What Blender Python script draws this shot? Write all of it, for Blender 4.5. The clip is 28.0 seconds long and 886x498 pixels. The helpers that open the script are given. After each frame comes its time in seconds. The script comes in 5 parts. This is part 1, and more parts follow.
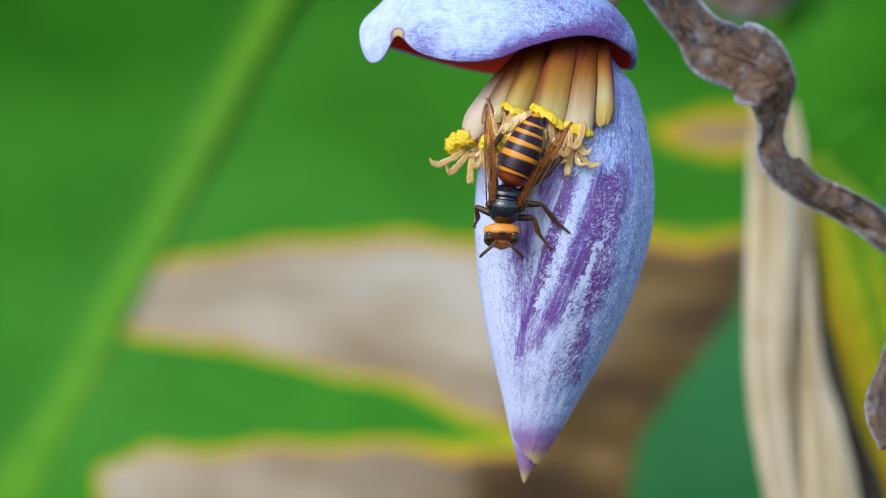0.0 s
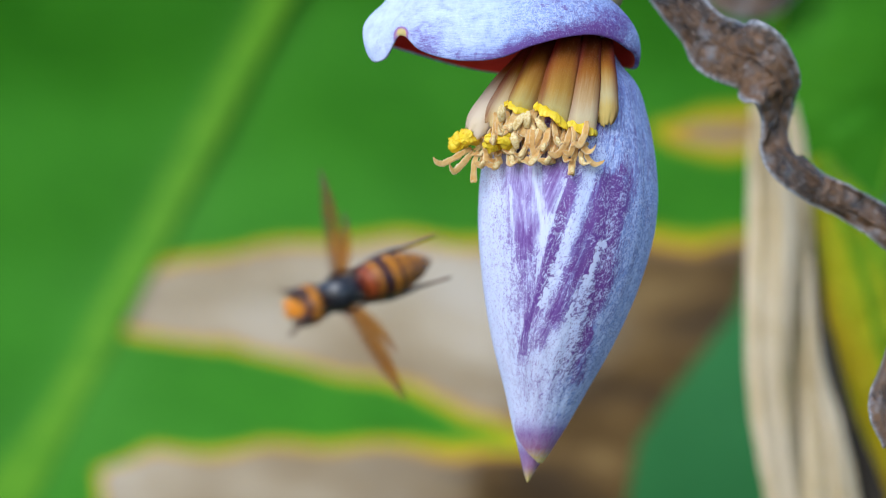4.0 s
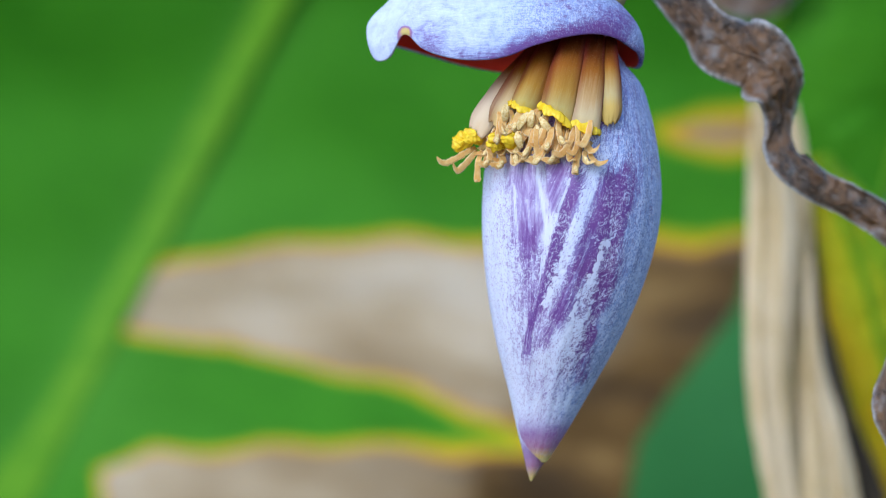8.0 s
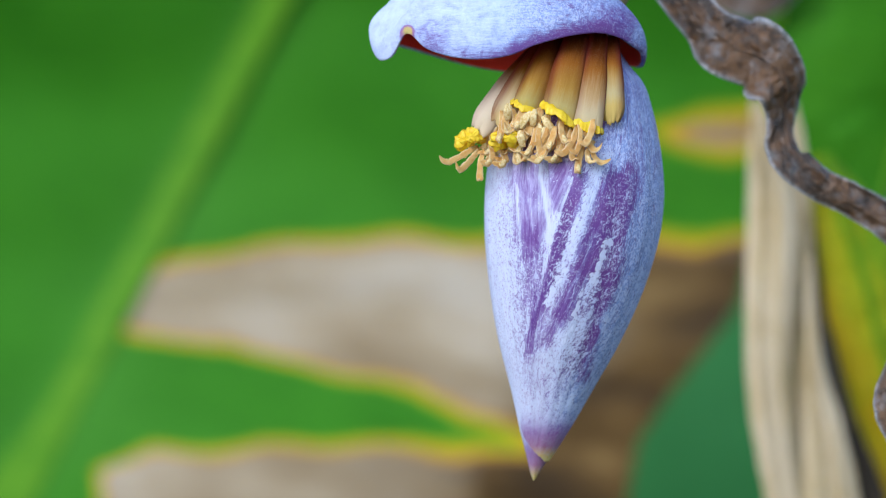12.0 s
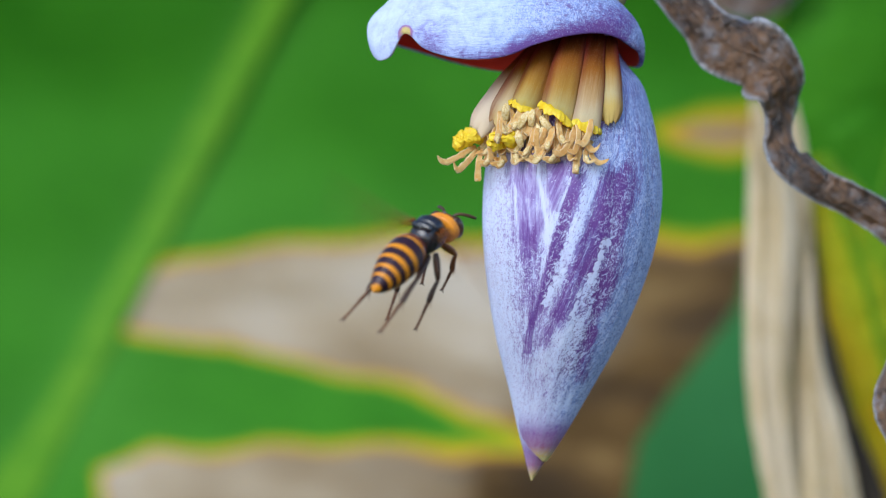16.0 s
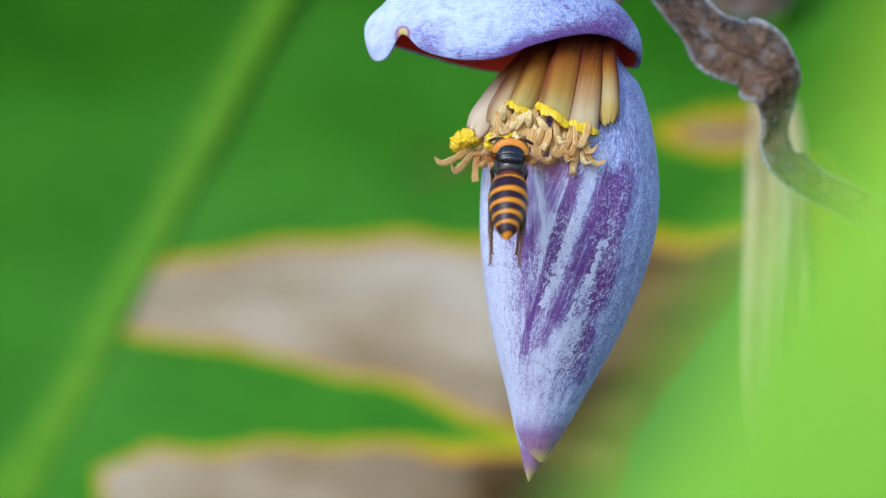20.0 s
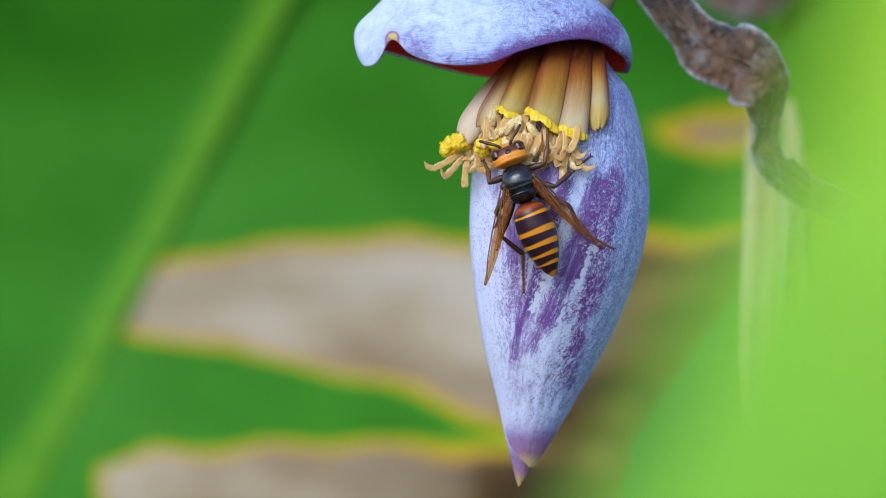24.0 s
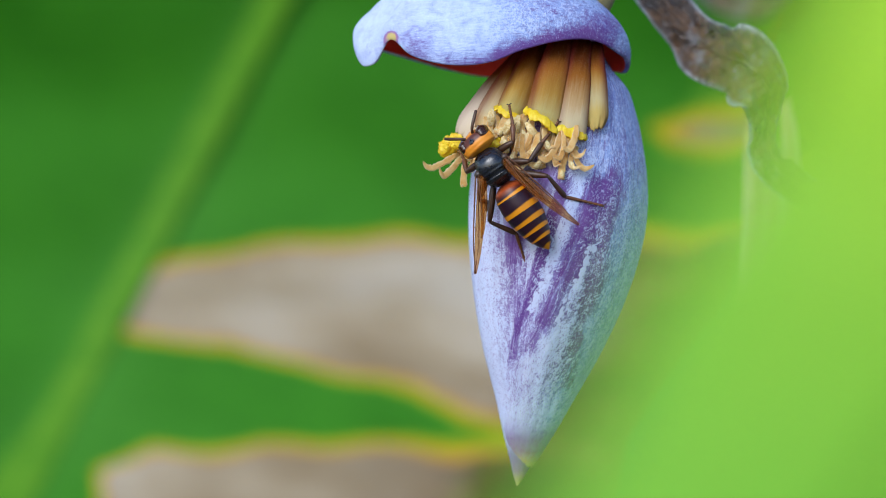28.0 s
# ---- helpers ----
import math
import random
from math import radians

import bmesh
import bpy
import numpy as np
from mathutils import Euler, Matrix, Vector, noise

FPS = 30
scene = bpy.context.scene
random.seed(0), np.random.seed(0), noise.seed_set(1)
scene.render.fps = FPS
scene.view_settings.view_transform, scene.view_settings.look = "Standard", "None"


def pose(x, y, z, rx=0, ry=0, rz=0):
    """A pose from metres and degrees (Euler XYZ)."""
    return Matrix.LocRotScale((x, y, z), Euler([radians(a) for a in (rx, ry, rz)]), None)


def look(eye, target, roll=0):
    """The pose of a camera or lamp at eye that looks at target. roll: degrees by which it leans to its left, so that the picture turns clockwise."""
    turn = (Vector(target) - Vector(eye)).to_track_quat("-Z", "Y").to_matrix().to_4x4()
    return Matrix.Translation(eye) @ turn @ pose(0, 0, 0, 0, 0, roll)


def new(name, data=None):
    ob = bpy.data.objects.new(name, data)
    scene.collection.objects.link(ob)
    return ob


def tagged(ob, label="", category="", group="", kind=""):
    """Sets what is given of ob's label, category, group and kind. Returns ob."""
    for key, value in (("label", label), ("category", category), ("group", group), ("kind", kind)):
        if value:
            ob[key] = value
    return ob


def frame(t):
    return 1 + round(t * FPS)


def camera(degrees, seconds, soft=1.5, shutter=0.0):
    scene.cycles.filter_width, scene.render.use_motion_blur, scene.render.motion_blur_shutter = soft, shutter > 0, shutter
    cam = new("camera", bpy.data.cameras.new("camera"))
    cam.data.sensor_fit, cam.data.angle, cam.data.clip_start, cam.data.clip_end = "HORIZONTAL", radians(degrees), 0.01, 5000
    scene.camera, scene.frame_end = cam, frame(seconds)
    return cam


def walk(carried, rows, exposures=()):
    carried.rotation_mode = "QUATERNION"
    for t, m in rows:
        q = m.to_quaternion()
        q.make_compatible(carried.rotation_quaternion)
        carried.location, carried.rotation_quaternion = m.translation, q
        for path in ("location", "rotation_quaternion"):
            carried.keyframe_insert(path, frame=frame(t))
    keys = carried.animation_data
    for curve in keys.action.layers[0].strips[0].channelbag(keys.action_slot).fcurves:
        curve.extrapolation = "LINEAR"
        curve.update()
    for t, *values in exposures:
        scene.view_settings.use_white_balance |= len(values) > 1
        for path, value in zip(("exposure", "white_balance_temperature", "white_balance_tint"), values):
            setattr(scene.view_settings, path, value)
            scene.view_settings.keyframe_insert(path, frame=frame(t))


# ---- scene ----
# One picture-filling flower bud, seen through a long lens from one metre away.
# Plan in millimetres: x to the right, y away from the camera, z up, from the point CENTRE on the bud's plane.
CENTRE = Vector((0.0, 0.0, 1.2))
EYE = (0.0, -1.0, 1.2)

cam = camera(14.888, 28.0, soft=0.8, shutter=0.5)
cam.data.dof.use_dof = True
cam.data.dof.focus_distance = 0.972
cam.data.dof.aperture_fstop = 5.8
walk(cam, [(0.0, look(EYE, (0, 0, 1.2))), (28.0, look(EYE, (0, 0, 1.2)))],
     exposures=[(0.0, 0.70, 6050, 9), (8.0, 0.70, 6050, 9), (12.0, 0.64, 6050, 9), (21.0, 0.62, 6050, 9), (24.0, 0.56, 6050, 9), (28.0, 0.52, 6050, 9)])

# ---- light: bright hazy sky, soft sun from the upper left behind the camera ----
SUN_HEIGHT, SUN_SIDE = radians(37), radians(-31)
world = bpy.data.worlds.new("sky")
scene.world = world
world.use_nodes = True
wn = world.node_tree
sky = wn.nodes.new("ShaderNodeTexSky")
sky.sky_type, sky.sun_disc = "NISHITA", False
sky.sun_elevation, sky.sun_rotation = SUN_HEIGHT, radians(180) - SUN_SIDE
wn.links.new(sky.outputs[0], wn.nodes["Background"].inputs[0])
wn.nodes["Background"].inputs[1].default_value = 0.15
sun_data = bpy.data.lights.new("sun", "SUN")
sun_data.energy, sun_data.angle, sun_data.color = 1.6, radians(40), (1.0, 0.985, 0.96)
sun = new("sun", sun_data)
sun.matrix_world = look((0, 0, 0), (-math.sin(SUN_SIDE) * math.cos(SUN_HEIGHT), math.cos(SUN_SIDE) * math.cos(SUN_HEIGHT), -math.sin(SUN_HEIGHT)))


# ---- material tools ----
class Nodes:
    """A node material under construction."""

    def __init__(self, name):
        self.m = bpy.data.materials.new(name)
        self.m.use_nodes = True
        self.t = self.m.node_tree
        self.b = self.t.nodes["Principled BSDF"]
        self.out = self.t.nodes["Material Output"]

    def put(self, socket, value):
        if isinstance(value, bpy.types.NodeSocket):
            self.t.links.new(value, socket)
        elif isinstance(value, tuple) and len(value) == 3 and socket.type == "RGBA":
            socket.default_value = (*value, 1)
        else:
            socket.default_value = value

    def attr(self, name, vector=False):
        n = self.t.nodes.new("ShaderNodeAttribute")
        n.attribute_name = name
        return n.outputs["Vector" if vector else "Fac"]

    def object_space(self):
        return self.t.nodes.new("ShaderNodeTexCoord").outputs["Object"]

    def stretch(self, vec, scale):
        n = self.t.nodes.new("ShaderNodeMapping")
        self.put(n.inputs["Vector"], vec)
        n.inputs["Scale"].default_value = scale
        return n.outputs[0]

    def noise(self, vec, scale, detail=4.0, rough=0.6, twist=0.0):
        n = self.t.nodes.new("ShaderNodeTexNoise")
        self.put(n.inputs["Vector"], vec)
        for key, value in (("Scale", scale), ("Detail", detail), ("Roughness", rough), ("Distortion", twist)):
            n.inputs[key].default_value = value
        return n.outputs[0]

    def cells(self, vec, scale):
        n = self.t.nodes.new("ShaderNodeTexVoronoi")
        self.put(n.inputs["Vector"], vec)
        n.inputs["Scale"].default_value = scale
        return n.outputs["Distance"]

    def sum(self, a, b, how="ADD"):
        n = self.t.nodes.new("ShaderNodeMath")
        n.operation = how
        self.put(n.inputs[0], a)
        self.put(n.inputs[1], b)
        return n.outputs[0]

    def times(self, a, b):
        return self.sum(a, b, "MULTIPLY")

    def fit(self, a, lo, hi, to0=0.0, to1=1.0):
        n = self.t.nodes.new("ShaderNodeMapRange")
        n.interpolation_type = "SMOOTHSTEP"
        self.put(n.inputs[0], a)
        for i, value in enumerate((lo, hi, to0, to1)):
            n.inputs[i + 1].default_value = value
        return n.outputs[0]

    def mix(self, fac, a, b):
        n = self.t.nodes.new("ShaderNodeMix")
        n.data_type = "RGBA"
        self.put(n.inputs[0], fac)
        self.put(n.inputs[6], a)
        self.put(n.inputs[7], b)
        return n.outputs[2]

    def ramp(self, fac, stops):
        n = self.t.nodes.new("ShaderNodeValToRGB")
        self.put(n.inputs[0], fac)
        e = n.color_ramp.elements
        while len(e) < len(stops):
            e.new(0.5)
        for el, (at, c) in zip(e, stops):
            el.position, el.color = at, (*c, 1)
        return n.outputs[0]

    def bump(self, height, strength, distance):
        n = self.t.nodes.new("ShaderNodeBump")
        n.inputs["Strength"].default_value = strength
        n.inputs["Distance"].default_value = distance
        self.put(n.inputs["Height"], height)
        self.put(self.b.inputs["Normal"], n.outputs[0])

    def surface(self, colour, rough=0.5, metal=0.0, gloss=0.5, sheer=0.0):
        self.put(self.b.inputs["Base Color"], colour)
        self.put(self.b.inputs["Roughness"], rough)
        self.b.inputs["Metallic"].default_value = metal
        self.b.inputs["Specular IOR Level"].default_value = gloss
        if sheer:
            # part of the light passes through thin tissue
            tr = self.t.nodes.new("ShaderNodeBsdfTranslucent")
            self.put(tr.inputs["Color"], colour)
            mx = self.t.nodes.new("ShaderNodeMixShader")
            mx.inputs[0].default_value = sheer
            self.t.links.new(self.b.outputs[0], mx.inputs[1])
            self.t.links.new(tr.outputs[0], mx.inputs[2])
            self.t.links.new(mx.outputs[0], self.out.inputs["Surface"])
        return self.m


def bract_skin():
    """Purple bract under a pale waxy bloom that is rubbed off in streaks and specks."""
    k = Nodes("waxy_purple_bract")
    flow = k.attr("flow", True)
    given = k.attr("bloom")
    side = k.attr("cool")
    rough = k.sum(1.0, k.attr("calm"), "SUBTRACT")
    streak = k.noise(k.stretch(flow, (1.0, 0.04, 1)), 1.7, 5, 0.7, 0.12)
    patch = k.noise(k.stretch(flow, (1.0, 0.4, 1)), 0.30, 5, 0.7, 0.5)
    grain = k.noise(k.stretch(flow, (1.0, 0.85, 1)), 2.6, 6, 0.78, 0.4)
    flake = k.noise(k.stretch(flow, (1.0, 0.8, 1)), 0.95, 8, 0.74, 0.8)
    cover = k.sum(given, k.times(k.sum(streak, -0.5), 1.0))
    cover = k.sum(cover, k.times(k.sum(patch, -0.5), 1.1))
    chip = k.attr("chip")
    # a thin veil: lilac over the old scar of the florets, steel blue on the far side, skylight mixed in
    veil = k.sum(k.fit(cover, -0.05, 0.80, 0.15, 0.86), k.sum(k.times(k.sum(k.times(k.sum(grain, -0.5), 1.2), k.times(k.sum(streak, -0.5), 0.9)), k.sum(1.0, k.times(k.attr("calm"), -0.8))), k.times(chip, -0.45)))
    # crisp flakes of thick wax, droplets of it, and specks rubbed clean
    crisp = k.fit(k.sum(k.times(k.times(k.sum(k.times(k.sum(flake, -0.5), 4.4), k.times(k.sum(grain, -0.5), 4.6)), rough), k.sum(k.fit(side, 0.0, 1.0, 1.0, 1.4), k.times(chip, 0.5))), k.sum(k.times(cover, 1.3), k.times(chip, 0.26))), 0.89, 0.92)
    crisp = k.sum(k.times(crisp, rough), k.times(k.fit(k.sum(cover, k.times(k.sum(streak, -0.5), -0.3)), 0.25, 1.15), k.attr("calm")))
    dots = k.times(k.fit(k.cells(k.stretch(flow, (1, 0.8, 1)), 0.85), 0.10, 0.15, 1.0, 0.0), k.fit(patch, 0.42, 0.55))
    specks = k.times(k.fit(k.cells(k.stretch(flow, (1, 0.9, 1)), 2.3), 0.21, 0.25, 1.0, 0.0), k.times(k.fit(grain, 0.46, 0.52), rough))
    pits = k.times(k.fit(k.cells(k.stretch(flow, (0.9, 0.7, 1)), 1.7), 0.19, 0.23, 1.0, 0.0), k.times(k.fit(patch, 0.40, 0.50), rough))
    drops = k.fit(k.sum(k.sum(k.times(k.attr("drop"), 0.86), k.times(k.cells(k.stretch(flow, (0.7, 0.8, 1)), 0.7), -1.0)), k.times(k.sum(flake, -0.5), 1.7)), 0.10, 0.14)
    rub = k.noise(k.stretch(flow, (1.0, 0.4, 1)), 1.7, 8, 0.76, 0.8)
    bare = k.fit(k.sum(k.times(k.sum(rub, -0.5), 5.0), k.times(cover, -0.75)), -0.07, -0.01)
    purple = k.mix(k.noise(flow, 0.10, 3), (0.095, 0.043, 0.25), (0.16, 0.055, 0.25))
    haze = k.mix(side, k.mix(patch, (0.25, 0.18, 0.48), (0.35, 0.29, 0.62)), k.mix(patch, (0.19, 0.28, 0.60), (0.30, 0.42, 0.78)))
    # wax too is bluer and darker on the far side, shading in its colour
    wax = k.mix(side, (0.64, 0.68, 0.88), (0.46, 0.58, 0.90))
    wax = k.mix(k.fit(flake, 0.35, 0.65), wax, (0.58, 0.66, 0.90))
    wax = k.mix(k.times(chip, 0.8), wax, (0.58, 0.66, 0.90))
    colour = k.mix(k.fit(veil, 0.0, 1.0), purple, haze)
    colour = k.mix(k.times(k.times(bare, rough), 0.85), colour, purple)
    colour = k.mix(k.times(crisp, 0.92), colour, wax)
    colour = k.mix(k.times(pits, 0.8), colour, purple)
    colour = k.mix(k.times(dots, 0.8), colour, wax)
    colour = k.mix(k.times(specks, 0.9), colour, wax)
    colour = k.mix(k.times(drops, 0.9), colour, (0.64, 0.70, 0.93))
    tip = k.attr("ripe")
    colour = k.mix(k.fit(tip, 0.0, 0.45), colour, k.mix(k.times(crisp, 0.25), k.ramp(tip, [(0.0, (0.26, 0.20, 0.55)), (0.35, (0.22, 0.08, 0.34)), (0.68, (0.32, 0.11, 0.25)), (0.88, (0.54, 0.34, 0.12)), (1.0, (0.62, 0.48, 0.06))]), wax))
    k.bump(k.sum(k.times(k.sum(crisp, drops), 0.5), k.times(streak, 0.8)), 0.6, 0.0004)
    return k.surface(colour, k.fit(crisp, 0, 1, 0.48, 0.8), gloss=0.3)


def bract_inside():
    k = Nodes("red_bract_lining")
    n = k.noise(k.stretch(k.attr("flow", True), (1, 0.15, 1)), 0.5, 4)
    k.bump(n, 0.3, 0.0006)
    return k.surface(k.mix(n, (0.80, 0.035, 0.02), (0.93, 0.10, 0.055)), 0.45)


def floret_skin():
    """Fleshy tepal: rusty root darkened by painted shade, orange-tan, then cream and greenish white, mauve where the
    tubes meet.
    """
    k = Nodes("cream_floret")
    flow = k.attr("flow", True)
    n = k.noise(k.stretch(flow, (1, 0.10, 1)), 1.1, 5, 0.65)
    grain = k.noise(flow, 2.4, 5, 0.7)
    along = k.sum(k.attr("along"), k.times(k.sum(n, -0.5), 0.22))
    # the first stops are near black: the cap's shade is put into the root colour
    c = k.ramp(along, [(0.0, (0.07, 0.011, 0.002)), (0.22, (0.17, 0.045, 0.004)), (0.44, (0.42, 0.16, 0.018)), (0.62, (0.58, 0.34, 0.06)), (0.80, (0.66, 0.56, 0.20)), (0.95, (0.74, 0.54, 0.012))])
    c = k.mix(k.times(k.attr("pale"), k.fit(k.sum(along, k.times(k.attr("pale"), 0.25)), 0.55, 0.95, 0.0, 0.95)), c, (0.94, 0.84, 0.70))
    c = k.mix(k.times(k.attr("blush"), k.fit(n, 0.25, 0.7, 0.5, 1.0)), c, (0.27, 0.032, 0.035))
    c = k.mix(k.fit(grain, 0.5, 0.8, 0.0, 0.12), c, (0.85, 0.72, 0.45))
    k.bump(k.sum(n, k.times(grain, 0.5)), 0.45, 0.0005)
    return k.surface(c, 0.5, gloss=0.15, sheer=0.5)


def filament_skin():
    """Flattened stamen: peach flesh with pale, ragged, pollen-dusted edges."""
    k = Nodes("peach_stamen")
    o = k.object_space()
    n = k.noise(o, 380, 5, 0.65)
    fine = k.noise(o, 1500, 4, 0.7)
    c = k.mix(k.fit(n, 0.3, 0.7), (0.84, 0.52, 0.16), (0.95, 0.74, 0.36))
    c = k.mix(k.times(k.attr("edge"), k.fit(fine, 0.30, 0.60, 0.35, 1.0)), c, (0.96, 0.86, 0.64))
    c = k.mix(k.fit(k.sum(k.attr("along"), k.times(k.sum(n, -0.5), 0.5)), 0.86, 1.0, 0.0, 0.7), c, (0.74, 0.50, 0.22))
    k.bump(k.sum(n, k.times(fine, 0.8)), 0.8, 0.0008)
    return k.surface(c, 0.45, gloss=0.25, sheer=0.5)


def tissue(name, dark, light, scale=700, rough=0.45, sheer=0.2, gloss=0.4):
    k = Nodes(name)
    n = k.noise(k.object_space(), scale, 4)
    k.bump(n, 0.35, 0.0004)
    return k.surface(k.mix(k.fit(n, 0.3, 0.7), dark, light), rough, gloss=gloss, sheer=sheer)


def stalk_skin():
    k = Nodes("green_brown_stalk")
    o = k.object_space()
    n = k.noise(k.stretch(o, (1, 1, 0.25)), 160, 5)
    k.bump(n, 0.5, 0.001)
    return k.surface(k.mix(k.fit(n, 0.35, 0.65), (0.05, 0.035, 0.018), (0.16, 0.13, 0.05)), 0.6)


def withered_skin():
    """Grey-brown shrivelled leaf with pale crusts; bluish highlights are painted into crusts and rim."""
    k = Nodes("withered_leaf")
    o = k.object_space()
    big = k.noise(o, 55, 5, 0.65, 0.5)
    fine = k.noise(o, 420, 6, 0.7, 0.6)
    c = k.ramp(k.sum(k.times(big, 0.7), k.times(fine, 0.35)), [(0.3, (0.018, 0.012, 0.010)), (0.46, (0.045, 0.028, 0.019)), (0.58, (0.15, 0.070, 0.022)), (0.78, (0.17, 0.14, 0.12))])
    crust_sheen = k.fit(k.sum(k.noise(o, 130, 6, 0.7), k.times(k.sum(big, -0.5), 0.6)), 0.50, 0.72)
    c = k.mix(k.times(crust_sheen, 0.38), c, (0.27, 0.33, 0.40))
    c = k.mix(k.times(k.attr("rim"), k.fit(fine, 0.3, 0.55)), c, (0.46, 0.50, 0.56))
    k.bump(k.sum(k.times(fine, 0.6), k.sum(big, k.noise(o, 150, 3, 0.5, 1.0))), 1.0, 0.002)
    return k.surface(c, k.fit(big, 0.3, 0.7, 0.22, 0.42), gloss=0.8, sheer=0.08)


def leaf_skin(name, green, light, vein=1.0, sheer=0.3, rough=0.55, dead=True):
    """Banana blade: green, turning yellow and then tan where the attribute decay rises."""
    k = Nodes(name)
    o = k.object_space()
    flow = k.attr("flow", True)
    ribs = k.noise(k.stretch(flow, (0.02, 0.55, 1)), 1.0, 3, 0.6)
    patch = k.noise(flow, 0.012, 3)
    c = k.mix(k.fit(patch, 0.3, 0.7), green, light)
    c = k.mix(k.times(k.fit(ribs, 0.38, 0.66), 0.75 * vein), c, light)
    if dead:
        d = k.sum(k.attr("decay"), k.times(k.sum(k.noise(flow, 0.05, 4), -0.5), 0.18))
        brown = k.ramp(k.sum(k.times(k.noise(k.stretch(flow, (0.35, 1, 1)), 0.022, 4, 0.55), 0.8), k.times(ribs, 0.2)), [(0.3, (0.21, 0.14, 0.06)), (0.5, (0.44, 0.36, 0.25)), (0.66, (0.58, 0.53, 0.46))])
        old = k.ramp(k.noise(k.stretch(flow, (0.5, 1, 1)), 0.03, 5, 0.6), [(0.40, (0.036, 0.018, 0.004)), (0.56, (0.11, 0.060, 0.014)), (0.72, (0.24, 0.15, 0.050))])
        brown = k.mix(k.attr("age"), brown, old)
        near = k.times(k.attr("near"), 0.75)
        c = k.mix(near, c, (0.085, 0.30, 0.030))
        edge = k.ramp(d, [(0.30, (0.12, 0.34, 0.01)), (0.42, (0.40, 0.42, 0.01)), (0.52, (0.62, 0.36, 0.01)), (0.62, (0.34, 0.19, 0.10))])
        c = k.mix(k.fit(d, 0.26, 0.40), c, edge)
        c = k.mix(k.fit(d, 0.54, 0.68), c, brown)
    k.bump(ribs, 0.4, 0.001)
    return k.surface(c, rough, gloss=0.12 if dead else 0.25, sheer=sheer)


def young_skin():
    """Fresh blade: light green, turning yellow-green towards its tip."""
    k = Nodes("young_blade")
    flow = k.attr("flow", True)
    ribs = k.noise(k.stretch(flow, (0.5, 0.03, 1)), 0.8, 4, 0.6)
    n = k.noise(flow, 0.03, 4)
    up = k.t.nodes.new("ShaderNodeSeparateXYZ")
    k.put(up.inputs[0], flow)
    tip = k.fit(k.sum(up.outputs[1], k.times(k.sum(n, -0.5), 60.0)), 40.0, 110.0)
    c = k.mix(tip, (0.19, 0.52, 0.035), (0.40, 0.66, 0.012))
    c = k.mix(k.fit(ribs, 0.4, 0.7, 0.0, 0.45), c, (0.44, 0.70, 0.08))
    k.bump(ribs, 0.4, 0.001)
    return k.surface(c, 0.5, gloss=0.25, sheer=0.25)


def straw_skin():
    k = Nodes("dry_straw_leaf")
    flow = k.attr("flow", True)
    ribs = k.noise(k.stretch(flow, (0.5, 0.012, 1)), 0.6, 5)
    spot = k.noise(flow, 0.05, 4)
    c = k.ramp(k.sum(k.times(ribs, 0.75), k.times(spot, 0.25)), [(0.32, (0.25, 0.16, 0.055)), (0.44, (0.54, 0.42, 0.23)), (0.56, (0.72, 0.62, 0.45))])
    k.bump(ribs, 0.6, 0.002)
    return k.surface(c, 0.65, gloss=0.2, sheer=0.2)


def shell(name, dark, light, gloss=0.5, rough=0.3, scale=900, hue=None):
    """Hard insect shell with a fine pitted grain."""
    k = Nodes(name)
    o = k.object_space()
    n = k.noise(o, scale, 4, 0.7)
    big = k.noise(o, 160, 3)
    k.bump(n, 0.25, 0.00018)
    c = k.mix(k.fit(big, 0.3, 0.7), dark, light)
    if hue:
        c = k.mix(k.attr("band"), c, hue)
        c = k.mix(k.attr("rust"), c, (0.30, 0.055, 0.008))
    return k.surface(c, k.fit(n, 0.2, 0.8, rough, rough + 0.18), gloss=gloss)


def wing_skin():
    """Amber see-through membrane."""
    k = Nodes("amber_wing")
    flow = k.attr("flow", True)
    n = k.noise(k.stretch(flow, (0.3, 1, 1)), 0.8, 4)
    c = k.mix(k.attr("lead"), k.mix(k.fit(k.attr("far"), 0.62, 0.98), k.mix(n, (0.17, 0.06, 0.012), (0.34, 0.14, 0.025)), (0.20, 0.10, 0.19)), (0.04, 0.014, 0.014))
    k.bump(n, 0.4, 0.0003)
    k.surface(c, 0.28, gloss=0.6)
    clear = k.t.nodes.new("ShaderNodeBsdfTransparent")
    clear.inputs[0].default_value = (0.95, 0.74, 0.44, 1)
    mx = k.t.nodes.new("ShaderNodeMixShader")
    k.put(mx.inputs[0], k.fit(k.attr("lead"), 0, 1, 0.22, 0.85))
    k.t.links.new(clear.outputs[0], mx.inputs[1])
    k.t.links.new(k.b.outputs[0], mx.inputs[2])
    k.t.links.new(mx.outputs[0], k.out.inputs["Surface"])
    return k.m


def soil_skin():
    k = Nodes("leaf_litter_soil")
    o = k.object_space()
    n = k.noise(o, 6, 8, 0.7)
    k.bump(n, 0.6, 0.03)
    return k.surface(k.ramp(n, [(0.3, (0.03, 0.035, 0.012)), (0.55, (0.08, 0.07, 0.03)), (0.75, (0.06, 0.11, 0.025))]), 0.9)


